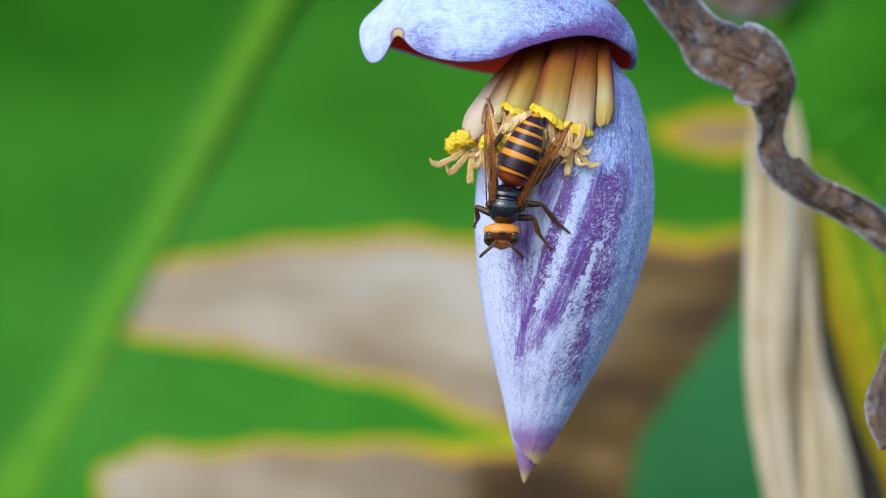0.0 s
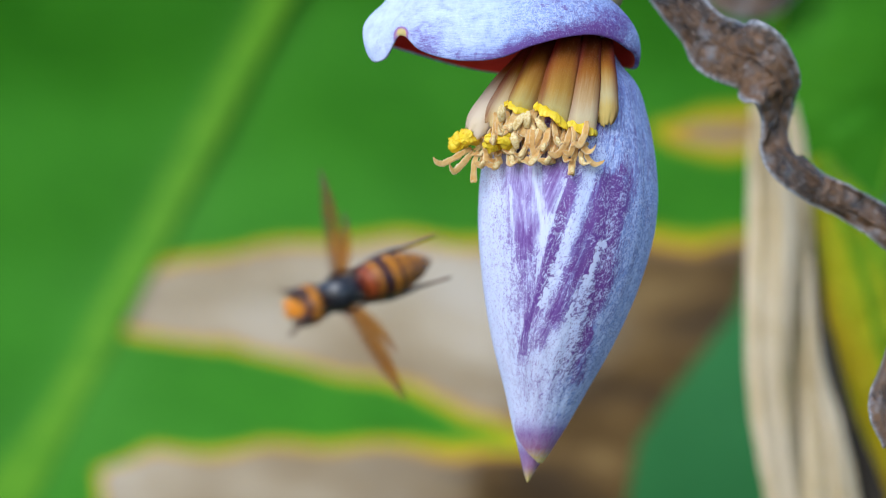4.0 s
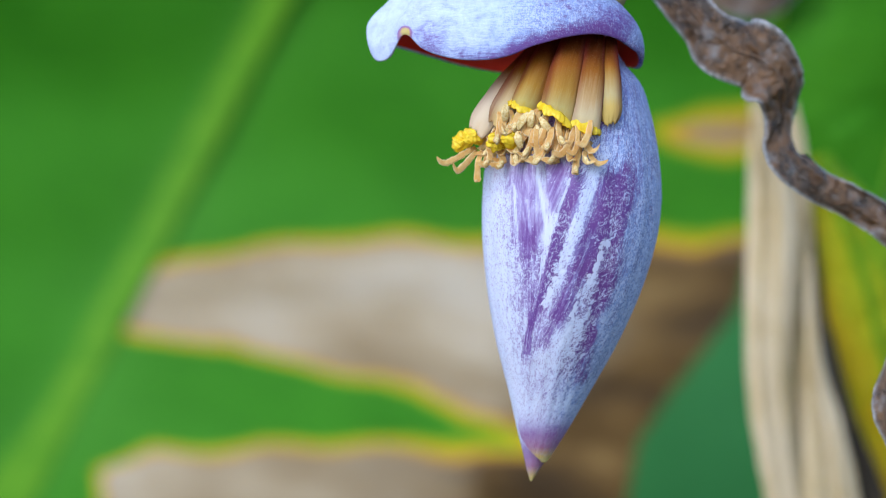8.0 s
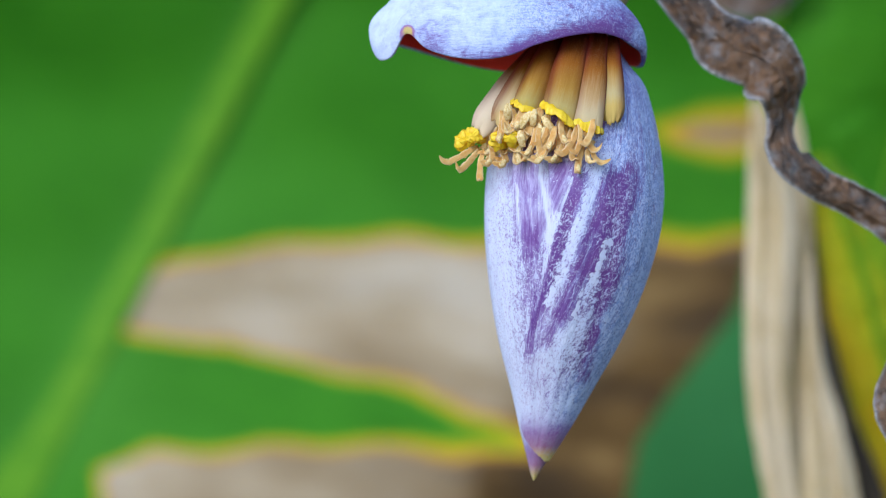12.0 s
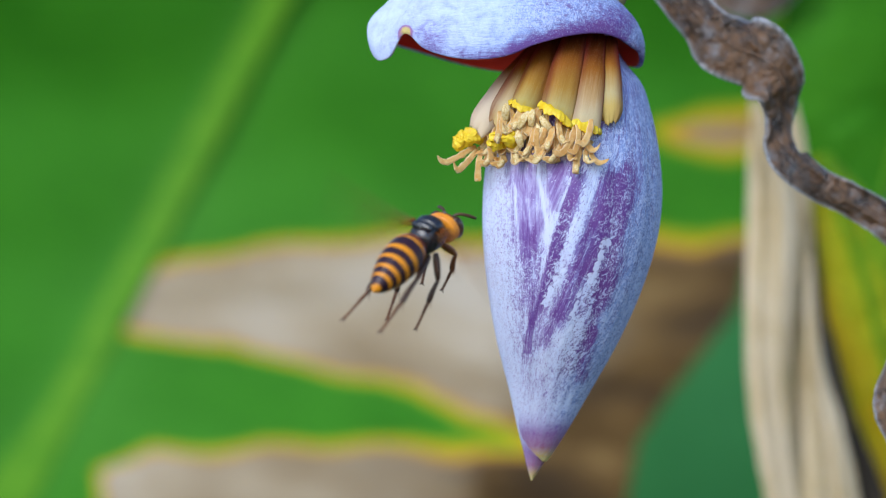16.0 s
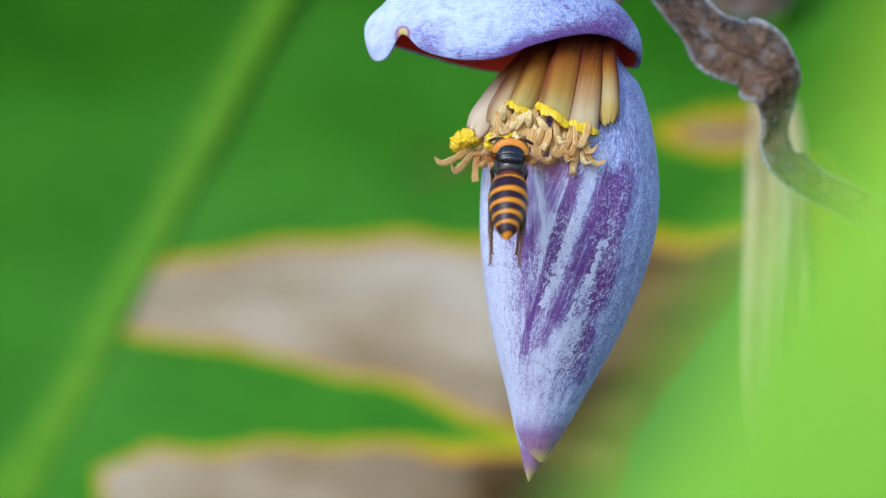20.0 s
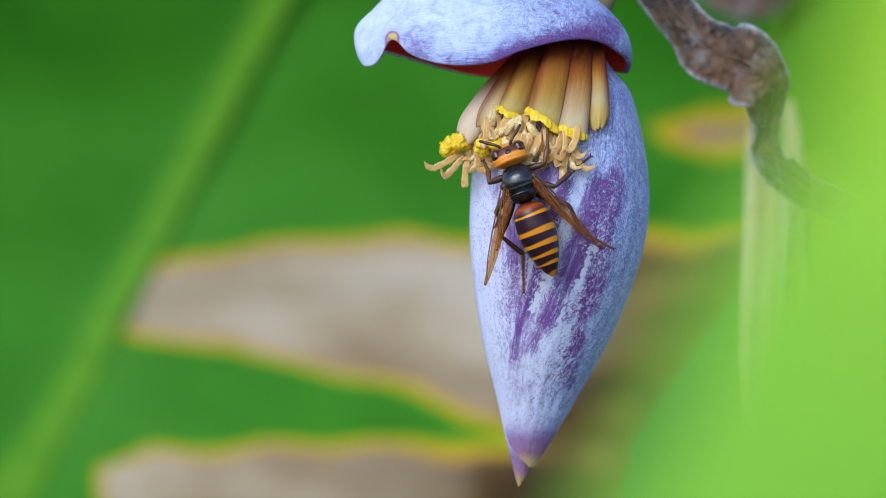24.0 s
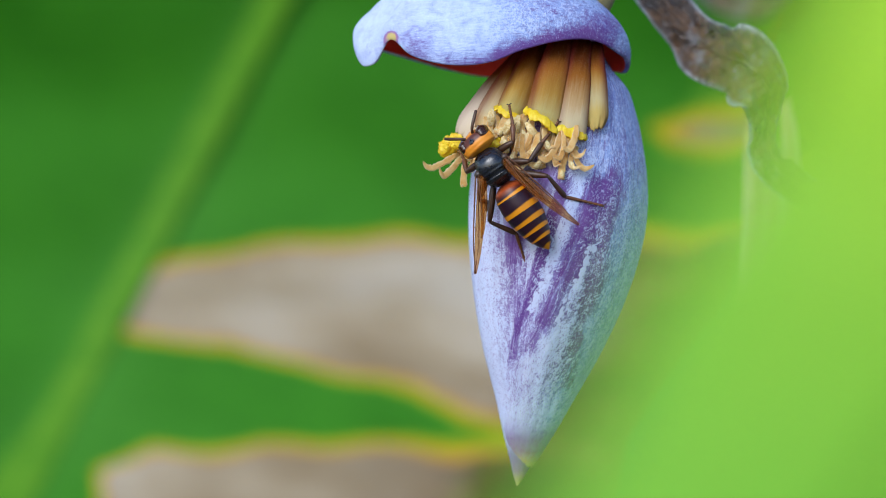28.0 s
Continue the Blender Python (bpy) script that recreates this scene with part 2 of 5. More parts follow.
BRACT, LINING, FLORET = bract_skin(), bract_inside(), floret_skin()
YELLOW = tissue("yellow_lip", (0.86, 0.60, 0.010), (0.96, 0.78, 0.06), 500, 0.38, 0.35)
STAMEN = filament_skin()
ANTHER = tissue("pale_anther", (0.74, 0.54, 0.18), (0.95, 0.84, 0.52), 1500, 0.45, 0.35)
STALK, WITHERED, STRAW = stalk_skin(), withered_skin(), straw_skin()
BLADE = leaf_skin("banana_blade", (0.029, 0.172, 0.006), (0.052, 0.252, 0.012))
BLADE_FAR = leaf_skin("far_blade", (0.034, 0.20, 0.050), (0.050, 0.26, 0.068), dead=False)
BLADE_SIDE = leaf_skin("side_blade", (0.035, 0.19, 0.005), (0.06, 0.25, 0.008))
BLADE_YELLOW = leaf_skin("yellowing_blade", (0.12, 0.32, 0.010), (0.17, 0.37, 0.014))
BLADE_YOUNG = young_skin()
RIB = tissue("pale_midrib", (0.085, 0.275, 0.010), (0.12, 0.32, 0.014), 60, 0.6, 0.3, 0.15)
DARK_GAP = tissue("dark_gap", (0.012, 0.009, 0.006), (0.05, 0.035, 0.02), 90, 0.7, 0.0)
BLACK = shell("black_shell", (0.003, 0.004, 0.008), (0.007, 0.009, 0.018), 0.85, 0.2)
ORANGE = shell("orange_shell", (0.62, 0.2, 0.012), (0.78, 0.30, 0.02), 0.45, 0.38)
BANDED = shell("banded_shell", (0.011, 0.004, 0.014), (0.030, 0.008, 0.016), 0.35, 0.28, 700, (0.62, 0.23, 0.004))
HEAD = shell("head_shell", (0.62, 0.2, 0.012), (0.78, 0.30, 0.02), 0.45, 0.34, 900, (0.060, 0.016, 0.014))
EYE_DARK = shell("compound_eye", (0.03, 0.009, 0.004), (0.07, 0.02, 0.008), 0.6, 0.18, 3000)
LEG_SKIN = shell("leg_shell", (0.02, 0.012, 0.008), (0.08, 0.03, 0.012), 0.5, 0.35)
RUST = shell("rusty_leg_shell", (0.08, 0.027, 0.009), (0.17, 0.06, 0.016), 0.5, 0.35)
WING, SOIL = wing_skin(), soil_skin()


# ---- mesh tools ----
def raw_mesh(name, verts, faces, attrs=None, mats=(), face_mat=None):
    me = bpy.data.meshes.new(name)
    me.from_pydata([tuple(float(c) for c in v) for v in verts], [], faces)
    for key, values in (attrs or {}).items():
        values = np.asarray(values, dtype=np.float32)
        if values.ndim == 2:
            at = me.attributes.new(key, "FLOAT_VECTOR", "POINT")
            at.data.foreach_set("vector", values.ravel())
        else:
            at = me.attributes.new(key, "FLOAT", "POINT")
            at.data.foreach_set("value", values)
    for m in mats:
        me.materials.append(m)
    if face_mat is not None:
        me.polygons.foreach_set("material_index", np.asarray(face_mat, dtype=np.int32))
    me.polygons.foreach_set("use_smooth", np.ones(len(me.polygons), dtype=bool))
    me.update()
    return me


def attach(name, me, parent, label=""):
    ob = new(name, me)
    ob.parent = parent
    return tagged(ob, label)


def part(name, bm, material, parent, label=""):
    me = bpy.data.meshes.new(name)
    bm.to_mesh(me)
    bm.free()
    me.materials.append(material)
    me.polygons.foreach_set("use_smooth", np.ones(len(me.polygons), dtype=bool))
    return attach(name, me, parent, label)


def base(name, at, label, category, group="", kind=""):
    """The Empty at a thing's base; at in millimetres from CENTRE."""
    ob = new(name)
    ob.location = CENTRE + Vector(at) / 1000
    ob.empty_display_size = 0.01
    return tagged(ob, label, category, group, kind)


def ease(xs, ys, x, soft=0.06):
    """A smooth curve through control values."""
    xs, ys, x = np.asarray(xs, float), np.asarray(ys, float), np.asarray(x, float)
    m = np.gradient(ys, xs)
    i = np.clip(np.searchsorted(xs, x) - 1, 0, len(xs) - 2)
    h = xs[i + 1] - xs[i]
    t = np.clip((x - xs[i]) / h, 0, 1)
    return (ys[i] * (2 * t**3 - 3 * t**2 + 1) + m[i] * h * (t**3 - 2 * t**2 + t)
            + ys[i + 1] * (-2 * t**3 + 3 * t**2) + m[i + 1] * h * (t**3 - t**2))


def sheet(name, P, thick, attrs, mats, closed=False, keep=None):
    """A curved sheet with real thickness from a grid of points (millimetres). Its second side takes the second material."""
    nu, nv, _ = P.shape
    du = np.gradient(P, axis=0)
    dv = np.gradient(P, axis=1) if not closed else (np.roll(P, -1, 1) - np.roll(P, 1, 1))
    n = np.cross(du, dv)
    n /= np.linalg.norm(n, axis=2, keepdims=True) + 1e-9
    verts = np.concatenate([P.reshape(-1, 3), (P - n * thick).reshape(-1, 3)]) / 1000
    half, faces, fm = nu * nv, [], []
    wrap = nv if closed else nv - 1
    kept = np.ones((nu, nv), bool) if keep is None else keep
    live = set()
    for i in range(nu - 1):
        for j in range(wrap):
            j2 = (j + 1) % nv
            if kept[i, j] and kept[i + 1, j] and kept[i, j2] and kept[i + 1, j2]:
                live.add((i, j))
    edges = {}
    for i, j in live:
        j2 = (j + 1) % nv
        a, b, c, d = i * nv + j, (i + 1) * nv + j, (i + 1) * nv + j2, i * nv + j2
        faces.append((a, b, c, d))
        fm.append(0)
        faces.append((a + half, d + half, c + half, b + half))
        fm.append(len(mats) - 1)
        for e in ((a, b), (b, c), (c, d), (d, a)):
            if (e[1], e[0]) in edges:
                del edges[(e[1], e[0])]
            else:
                edges[e] = 1
    for a, b in edges:
        faces.append((b, a, a + half, b + half))
        fm.append(0)
    at = {}
    for key, values in attrs.items():
        values = np.asarray(values, float)
        at[key] = np.concatenate([values.reshape(half, -1)] * 2)
        if at[key].shape[1] == 1:
            at[key] = at[key][:, 0]
    return raw_mesh(name, verts, faces, at, mats, fm)


def bend(points, n):
    """A smooth path of n points through a few (Catmull-Rom)."""
    p = np.asarray(points, float)
    p = np.vstack([2 * p[0] - p[1], p, 2 * p[-1] - p[-2]])
    out = []
    for s in np.linspace(0, len(points) - 1 - 1e-6, n):
        i, t = int(s), s - int(s)
        a, b, c, d = p[i:i + 4]
        out.append(0.5 * (2 * b + (c - a) * t + (2 * a - 5 * b + 4 * c - d) * t * t + (3 * b - a - 3 * c + d) * t**3))
    return np.array(out)


def tube_data(points, radii, sides=10, steps=16, flat=1.0, straight=False):
    """Rings of a tapered tube along a path in millimetres: vertices, faces and the share of the length."""
    path = np.asarray(points, float) if straight else bend(points, steps)
    steps = len(path)
    r = np.interp(np.linspace(0, 1, steps), np.linspace(0, 1, len(radii)), radii)
    tan = np.gradient(path, axis=0)
    tan /= np.linalg.norm(tan, axis=1, keepdims=True) + 1e-9
    side = np.cross(tan[0], (0.3, 0.9, 0.1))
    verts, along = [], []
    for k in range(steps):
        side = side - tan[k] * np.dot(side, tan[k])
        side = side / (np.linalg.norm(side) + 1e-9)
        up = np.cross(tan[k], side)
        for q in range(sides):
            a = 2 * math.pi * q / sides
            verts.append(path[k] + r[k] * (math.cos(a) * side + flat * math.sin(a) * up))
            along.append(k / (steps - 1))
    faces = [(k * sides + q, k * sides + (q + 1) % sides, (k + 1) * sides + (q + 1) % sides, (k + 1) * sides + q)
             for k in range(steps - 1) for q in range(sides)]
    faces += [tuple(range(sides))[::-1], tuple(range((steps - 1) * sides, steps * sides))]
    return np.array(verts), faces, np.array(along)


def tube(name, points, radii, material, parent, label="", sides=10, steps=16, flat=1.0, extra=None, lumpy=0.0):
    v, f, along = tube_data(points, radii, sides, steps, flat)
    if lumpy:
        v = v + lumpy * np.array([noise.noise_vector(Vector(q) * 0.85) for q in v])
    attrs = {"along": along}
    for key, fn in (extra or {}).items():
        attrs[key] = np.array([fn(p, s) for p, s in zip(v, along)])
    return attach(name, raw_mesh(name, v / 1000, f, attrs, [material]), parent, label)


def lump(name, rows, material, parent, label="", sides=28, attrs=None, shift=(0, 0, 0), flip=False):
    """A body turned round the y axis: rows of (y, radius across, radius up, lift), in millimetres."""
    ys, rx, rz, lift = (np.array(c, float) for c in zip(*rows))
    n = 44
    s = np.linspace(0, 1, n)
    s = (1 - np.cos(math.pi * s)) / 2
    y = ys[0] + (ys[-1] - ys[0]) * s
    X, Z, L = (ease(ys, c, y) for c in (rx, rz, lift))
    X, Z = np.maximum(X, 0.02), np.maximum(Z, 0.02)
    verts, pos = [], []
    for k in range(n):
        for q in range(sides):
            a = 2 * math.pi * q / sides
            verts.append((shift[0] + X[k] * math.cos(a), shift[1] + (-y[k] if flip else y[k]), shift[2] + L[k] + Z[k] * math.sin(a)))
            pos.append((y[k], a))
    faces = [(k * sides + q, (k + 1) * sides + q, (k + 1) * sides + (q + 1) % sides, k * sides + (q + 1) % sides) for k in range(n - 1) for q in range(sides)]
    faces += [tuple(range(sides)), tuple(range((n - 1) * sides, n * sides))[::-1]]
    if flip:
        faces = [f[::-1] for f in faces]
    at = {key: np.array([fn(*p) for p in pos]) for key, fn in (attrs or {}).items()}
    return attach(name, raw_mesh(name, np.array(verts) / 1000, faces, at, [material]), parent, label)


def segment_distance(x, z, x0, z0, x1, z1):
    dx, dz = x1 - x0, z1 - z0
    t = np.clip(((x - x0) * dx + (z - z0) * dz) / (dx * dx + dz * dz), 0, 1)
    return np.hypot(x - x0 - t * dx, z - z0 - t * dz)


def polygon_depth(x, z, pts):
    """Distance to a polygon's outline, positive inside."""
    inside = np.zeros(x.shape, bool)
    near = np.full(x.shape, 1e9)
    for (x0, z0), (x1, z1) in zip(pts, pts[1:] + pts[:1]):
        near = np.minimum(near, segment_distance(x, z, x0, z0, x1, z1))
        if z0 != z1:
            cross = (z0 > z) != (z1 > z)
            inside ^= cross & (x < (x1 - x0) * (z - z0) / (z1 - z0) + x0)
    return np.where(inside, near, -near)


def ribbon(name, spine, widths, twists, material, parent, crumple=0.0, cup=0.0, thick=0.5, nu=90, nv=18, seed=0, attrs=None, label="", fold=0.0, rib=0.0, rib_material=None):
    """A leaf strip along a spine; twists in degrees turn it about its length, crumple is its unevenness in millimetres."""
    path = bend(spine, nu)
    s = np.linspace(0, 1, nu)
    w = ease(np.linspace(0, 1, len(widths)), widths, s)
    tw = np.radians(ease(np.linspace(0, 1, len(twists)), twists, s))
    tan = np.gradient(path, axis=0)
    tan /= np.linalg.norm(tan, axis=1, keepdims=True)
    v = np.linspace(-1, 1, nv)
    P = np.zeros((nu, nv, 3))
    flow = np.zeros((nu, nv, 3))
    arc = np.concatenate([[0], np.cumsum(np.linalg.norm(np.diff(path, axis=0), axis=1))])
    for i in range(nu):
        flat = np.cross(tan[i], (0, 1, 0))
        flat /= np.linalg.norm(flat) + 1e-9
        out = np.cross(flat, tan[i])
        across = math.cos(tw[i]) * flat + math.sin(tw[i]) * out
        face = np.cross(across, tan[i])
        for j in range(nv):
            q = Vector((arc[i] * 0.045 + seed * 7.3, v[j] * 0.9, seed * 3.1))
            bumpy = crumple * (noise.noise(q) * 1.2 + 0.6 * noise.noise(q * 2.7) + 0.22 * noise.noise(Vector((q.x * 9, q.y * 3.5, q.z))))
            wave = w[i] * (1 + 0.12 * crumple * noise.noise(Vector((arc[i] * 0.09, v[j] * 0.4 + 9, seed))) * (crumple > 0))
            P[i, j] = path[i] + across * v[j] * wave + face * (bumpy + cup * (v[j] ** 2) + fold * math.cos(v[j] * 7))
            flow[i, j] = (v[j] * w[i], arc[i], seed)
    V = np.broadcast_to(v, (nu, nv))
    at = {"flow": flow, "rim": np.clip((np.abs(V) - 0.84) * 6, 0, 0.8), "decay": np.zeros((nu, nv)), "age": np.zeros((nu, nv))}
    for key, fn in (attrs or {}).items():
        at[key] = fn(P, V, np.broadcast_to(s[:, None], (nu, nv)))
    ob = attach(name, sheet(name, P, thick, at, [material]), parent, label)
    if rib:
        mid = P[2:-2:4, nv // 2]
        v2, f2, al = tube_data(mid, [rib, rib, rib * 0.4], 8, straight=True)
        at2 = {"along": al, "flow": v2, "decay": al * 0, "age": al * 0, "rim": al * 0}
        attach("rib", raw_mesh("rib", v2 / 1000, f2, at2, [rib_material or material]), parent)
    return ob


# ---- ground ----
bm = bmesh.new()
bmesh.ops.create_grid(bm, x_segments=40, y_segments=40, size=60)
ground = part("ground", bm, SOIL, None)
tagged(ground, "dark leaf-littered soil under the banana plants", "ground", kind="structure")

# ---- large green leaf behind the bud, torn and dying in wedges ----
DEEP, K = 550.0, 1.55
big_leaf = base("banana_leaf", (-60 * K, DEEP, -120 * K), "large green banana leaf with dying tan wedges and yellow margins", "leaf")
O = np.array((-60 * K, DEEP, -120 * K))


def bow(z):
    return 0.30 * z - 0.0046 * z * z


def on_rib(z, off=0.0):
    k2 = 1 + (DEEP + bow(z)) / 1000
    return ((-53 + (z - 73) * 0.515) * k2 - O[0], bow(z) + off, z * k2 - O[2])


def leaf_flat(x0, x1, z0, z1, nx, nz):
    x, z = np.meshgrid(np.linspace(x0, x1, nx), np.linspace(z0, z1, nz), indexing="ij")
    return x, z


WEDGES = [
    [(-97, -24), (-89, -6), (-56, 0), (-14, 3), (11, 2), (110, 3), (112, -10), (96, -41), (84, -58), (80, -77), (24, -77), (26, -56), (14, -50), (-14, -41), (-37, -33), (-64, -25)],
    [(-102, -65), (-86, -59), (-37, -58), (3, -60), (24, -60), (80, -65), (80, -100), (-90, -100)],
    [(63, 35), (76, 39), (112, 41), (112, 26), (84, 28), (69, 31)],
]


def main_blade(name, x0, x1, on_right):
    nx, nz = (230, 190) if on_right else (60, 120)
    x, z = leaf_flat(x0, x1, -115, 110, nx, nz)
    # midrib line: x at the rib for a height z
    rib = -53 + (z - 73) * 0.515
    x = np.maximum(x, rib + 3) if on_right else np.minimum(x, rib - 3)
    d = np.max([polygon_depth(x, z, w) for w in WEDGES], axis=0)
    wobble = np.array([noise.noise(Vector((p * 0.035, q * 0.05, 2))) for p, q in zip(x.ravel(), z.ravel())]).reshape(x.shape)
    d = d + 5 * wobble
    decay = np.clip(0.5 + d / np.interp(x, [-100, -50, 0, 60], [10, 13, 20, 17]), 0, 1) if on_right else np.zeros_like(x)
    age = np.clip((x - 14) / 44, 0, 1) * np.clip((16 - z) / 20, 0, 1) * 0.95 + np.clip((x - 5) / 35, 0, 1) * np.clip((-30 - z) / 34, 0, 1) + np.clip((x + 35) / 60, 0, 1) * np.clip((-46 - z) / 12, 0, 1)
    age = np.clip(age, 0, 0.97)
    fall = np.interp(-z, [-200, -2, 17, 40, 57, 74, 120], [125, 92, 88, 70, 58, 55, 48])
    y = 1.6 * np.sin(z * 0.11 + x * 0.03) * np.clip(np.abs(x - rib) / 25, 0, 1) + np.where(on_right, -0.04, -0.14) * np.abs(x - rib)
    y += np.clip(decay - 0.55, 0, 1) * 2.5 * np.sin(z * 0.25)
    # the blade bows, its lower part lying back to the light
    y = y + bow(z)
    k2 = 1 + (DEEP + y) / 1000
    P = np.stack([x * k2 - O[0], y, z * k2 - O[2]], axis=2)
    flow = np.stack([x * K, (z + 0.12 * x) * K, 0 * x], axis=2)
    keep = (x < fall) if on_right else None
    me = sheet(name, P, 0.5, {"flow": flow, "decay": decay, "age": age, "near": np.exp(-np.abs(x - rib) / (13 if on_right else 7))}, [BLADE], keep=keep)
    return attach(name, me, big_leaf)


main_blade("blade", -62 - 60, 130, True)
main_blade("blade", -260, -30, False)
tube("midrib", [on_rib(z, -0.5) for z in range(130, -121, -10)], [13, 12.5, 12, 12, 12], RIB, big_leaf, "pale yellow-green midrib", 14, 60, 0.025)
tube("petiole", [on_rib(-118), (-190, 20, -500), (-140, 60, -1014)], [13, 18, 26], RIB, big_leaf, "", 14, 20)

# ---- smooth green leaf further back ----
far = base("banana_leaf", (150, 950, -300), "smooth deep green banana leaf hanging further back", "leaf")
ribbon("blade", [(-60, 0, -890), (-40, 0, -300), (0, 0, 300), (30, 60, 800)], [150, 260, 280, 120], [10, 10, 5, 0], BLADE_FAR, far, 6, 20, 0.6, 60, 30, 3)
tube("midrib", [(-60, -6, -895), (240, -6, -300), (260, -6, 300), (30, 54, 790)], [14, 11, 8, 3], RIB, far, "", 10, 24)

# ---- green leaf beside the withered one ----
side = base("banana_leaf", (160, 300, 20), "green banana leaf blade with a thin yellow margin", "leaf")
ribbon("blade", [(6, 0, -8), (-1, 0, 8), (-5, 0, 32), (1, 5, 65), (18, 30, 130), (50, 70, 240)], [3, 21, 29, 31, 30, 22], [0, 0, -8, -8, 0, 0], BLADE_SIDE, side, 1.2, 5, 0.5, 110, 30, 5,
       {"decay": lambda P, V, s: np.clip((np.abs(V) - 0.92) * 6.0, 0, 0.48)})
tube("midrib", [(6, -1, -10), (16, -3, 30), (26, 4, 70), (40, 30, 140), (60, 70, 250)], [1.5, 2.5, 3.5, 5, 7], RIB, side, "", 10, 24)

# ---- yellowing leaf and dry straw strips hanging on the right ----
yellow = base("yellowing_leaf", (161, 260, -40), "yellow-green ageing banana leaf hanging beside dry strips", "leaf")
ribbon("blade", [(-22, 0, 75), (-15, 0, 55), (-6, 0, 30), (2, 0, 0), (14, 5, -50), (26, 5, -120), (30, 0, -240)], [5, 16, 20, 20, 19, 18, 8], [10, 12, 12, 10, 8, 5, 0], BLADE_YELLOW, yellow, 1.2, 5, 0.5, 110, 20, 8,
       {"decay": lambda P, V, s: np.clip(0.41 - 0.08 * V + (s - 0.35) * 0.12, 0, 0.47)}, rib=1.6)
# dark strip added to stand in for the black gap between the leaves
dark = base("dark_gap_strip", (139, 252, -33), "dark strip filling the gap between straw strips and yellowing leaf", "leaf")
ribbon("strip", [(-5, 0, 50), (-3, 0, 25), (0, 0, 0), (7, 0, -28), (20, 0, -60), (30, 0, -110)], [2, 4, 5.5, 5.5, 5, 4], [0, 20, 0, -15, 0], DARK_GAP, dark, 1.0, 1, 0.5, 60, 10, 9)
straws = [
    ([(-6, 0, 62), (-2, 0, 44), (0, 2, 20), (-1, 0, -40), (7, 0, -100), (10, 0, -180)], [1, 6, 8.5, 8, 7, 5], (120, 240, -6), 1),
    ([(-3, 4, 54), (0, 2, 36), (1, 4, 0), (-1, 2, -25), (2, 2, -90)], [2, 3.5, 4, 3, 2], (131, 246, 0), 2),
    ([(-1, 0, 30), (0, 0, 5), (1, 0, -16), (5, 0, -45), (12, 0, -100), (16, 0, -170)], [1, 2.5, 5, 9, 14, 12], (135, 236, -33), 4),
]
for spine, widths, at, seed in straws:
    s = base("dry_leaf_strip", at, "pale straw-coloured dry banana leaf strip hanging down", "leaf", "dry strips")
    ribbon("strip", spine, widths, [0, 14, -8, 10, 0], STRAW, s, 0.5, 1.0, 0.5, 80, 20, seed, fold=0.9, rib=0.7)
top = base("dry_leaf_strip", (117, 290, 96), "grey-brown dead leaf strip crossing behind the stalk", "leaf", "dry strips")
ribbon("strip", [(-40, 0, 60), (-16, 0, 14), (2, 0, 2), (18, 0, 16), (50, 0, 60)], [8, 11, 11, 9, 8], [0, 10, 0, -10, 0], WITHERED, top, 1, 2, 0.5, 60, 14, 12, rib=0.9)

# ---- shrivelled leaf hanging close beside the bud ----
shrivelled = base("withered_leaf", (100, 22, 60), "shrivelled grey-brown dead leaf, twisted, with pale crusts", "leaf")
ribbon("blade", [(-56, 10, 86), (-38, 6, 34), (-28.6, 2, 16), (-20.6, 0, 6.6), (-13.4, 0, 0.2), (-5.2, -3, -2.9), (1.8, -3, -9.4), (3.4, 2, -18), (3.2, 3, -26), (5.4, 0, -33.6), (13.2, 0, -40.4), (23.6, 1, -46.2), (35.0, 3, -53), (56, 8, -70), (90, 20, -110)],
       [7, 6.8, 6.8, 7.4, 9.0, 11.0, 10.2, 8.6, 7.5, 7.2, 5.2, 5.0, 5.6, 6.5, 5], [0, 0, 8, -10, 14, -18, 22, 46, 54, 34, 10, -12, 10, -8, 0], WITHERED, shrivelled, 2.4, 1.8, 0.6, 300, 36, 21, rib=0.6)
scrap = base("withered_leaf", (128, 10, -45), "curled tip of a grey shrivelled leaf", "leaf")
ribbon("blade", [(40, 4, 60), (14, 2, 30), (5, 0, 10), (2.2, -2, -2), (5, -4, -13)], [6, 3, 3.5, 4, 2], [0, 20, -10, 40, 60], WITHERED, scrap, 1.2, 2, 0.6, 90, 16, 31)

# ---- banana blossom ----
HUB = (40.0, 0.0, 58.0)
blossom = base("banana_blossom", HUB, "purple banana blossom with waxy bloom and one lifted bract", "flower")
H = np.array(HUB)

BUD_Z = [-68.5, -66, -60, -53, -43, -27, -10, 7, 15, 24, 32, 40, 49, 54, 62, 70]
BUD_X = [26.0, 26.4, 27.5, 28.8, 30.6, 33.1, 35.4, 37.0, 37.4, 37.6, 37.9, 38.4, 39.2, 40.0, 41.5, 43]
BUD_R = [0.2, 1.4, 3.9, 7.0, 11.0, 17.5, 22.6, 25.5, 25.8, 25.2, 23.8, 21.6, 17.6, 12.8, 7.0, 4.0]


def bud_at(z):
    return ease(BUD_Z, BUD_X, z), np.maximum(ease(BUD_Z, BUD_R, z), 0.1)


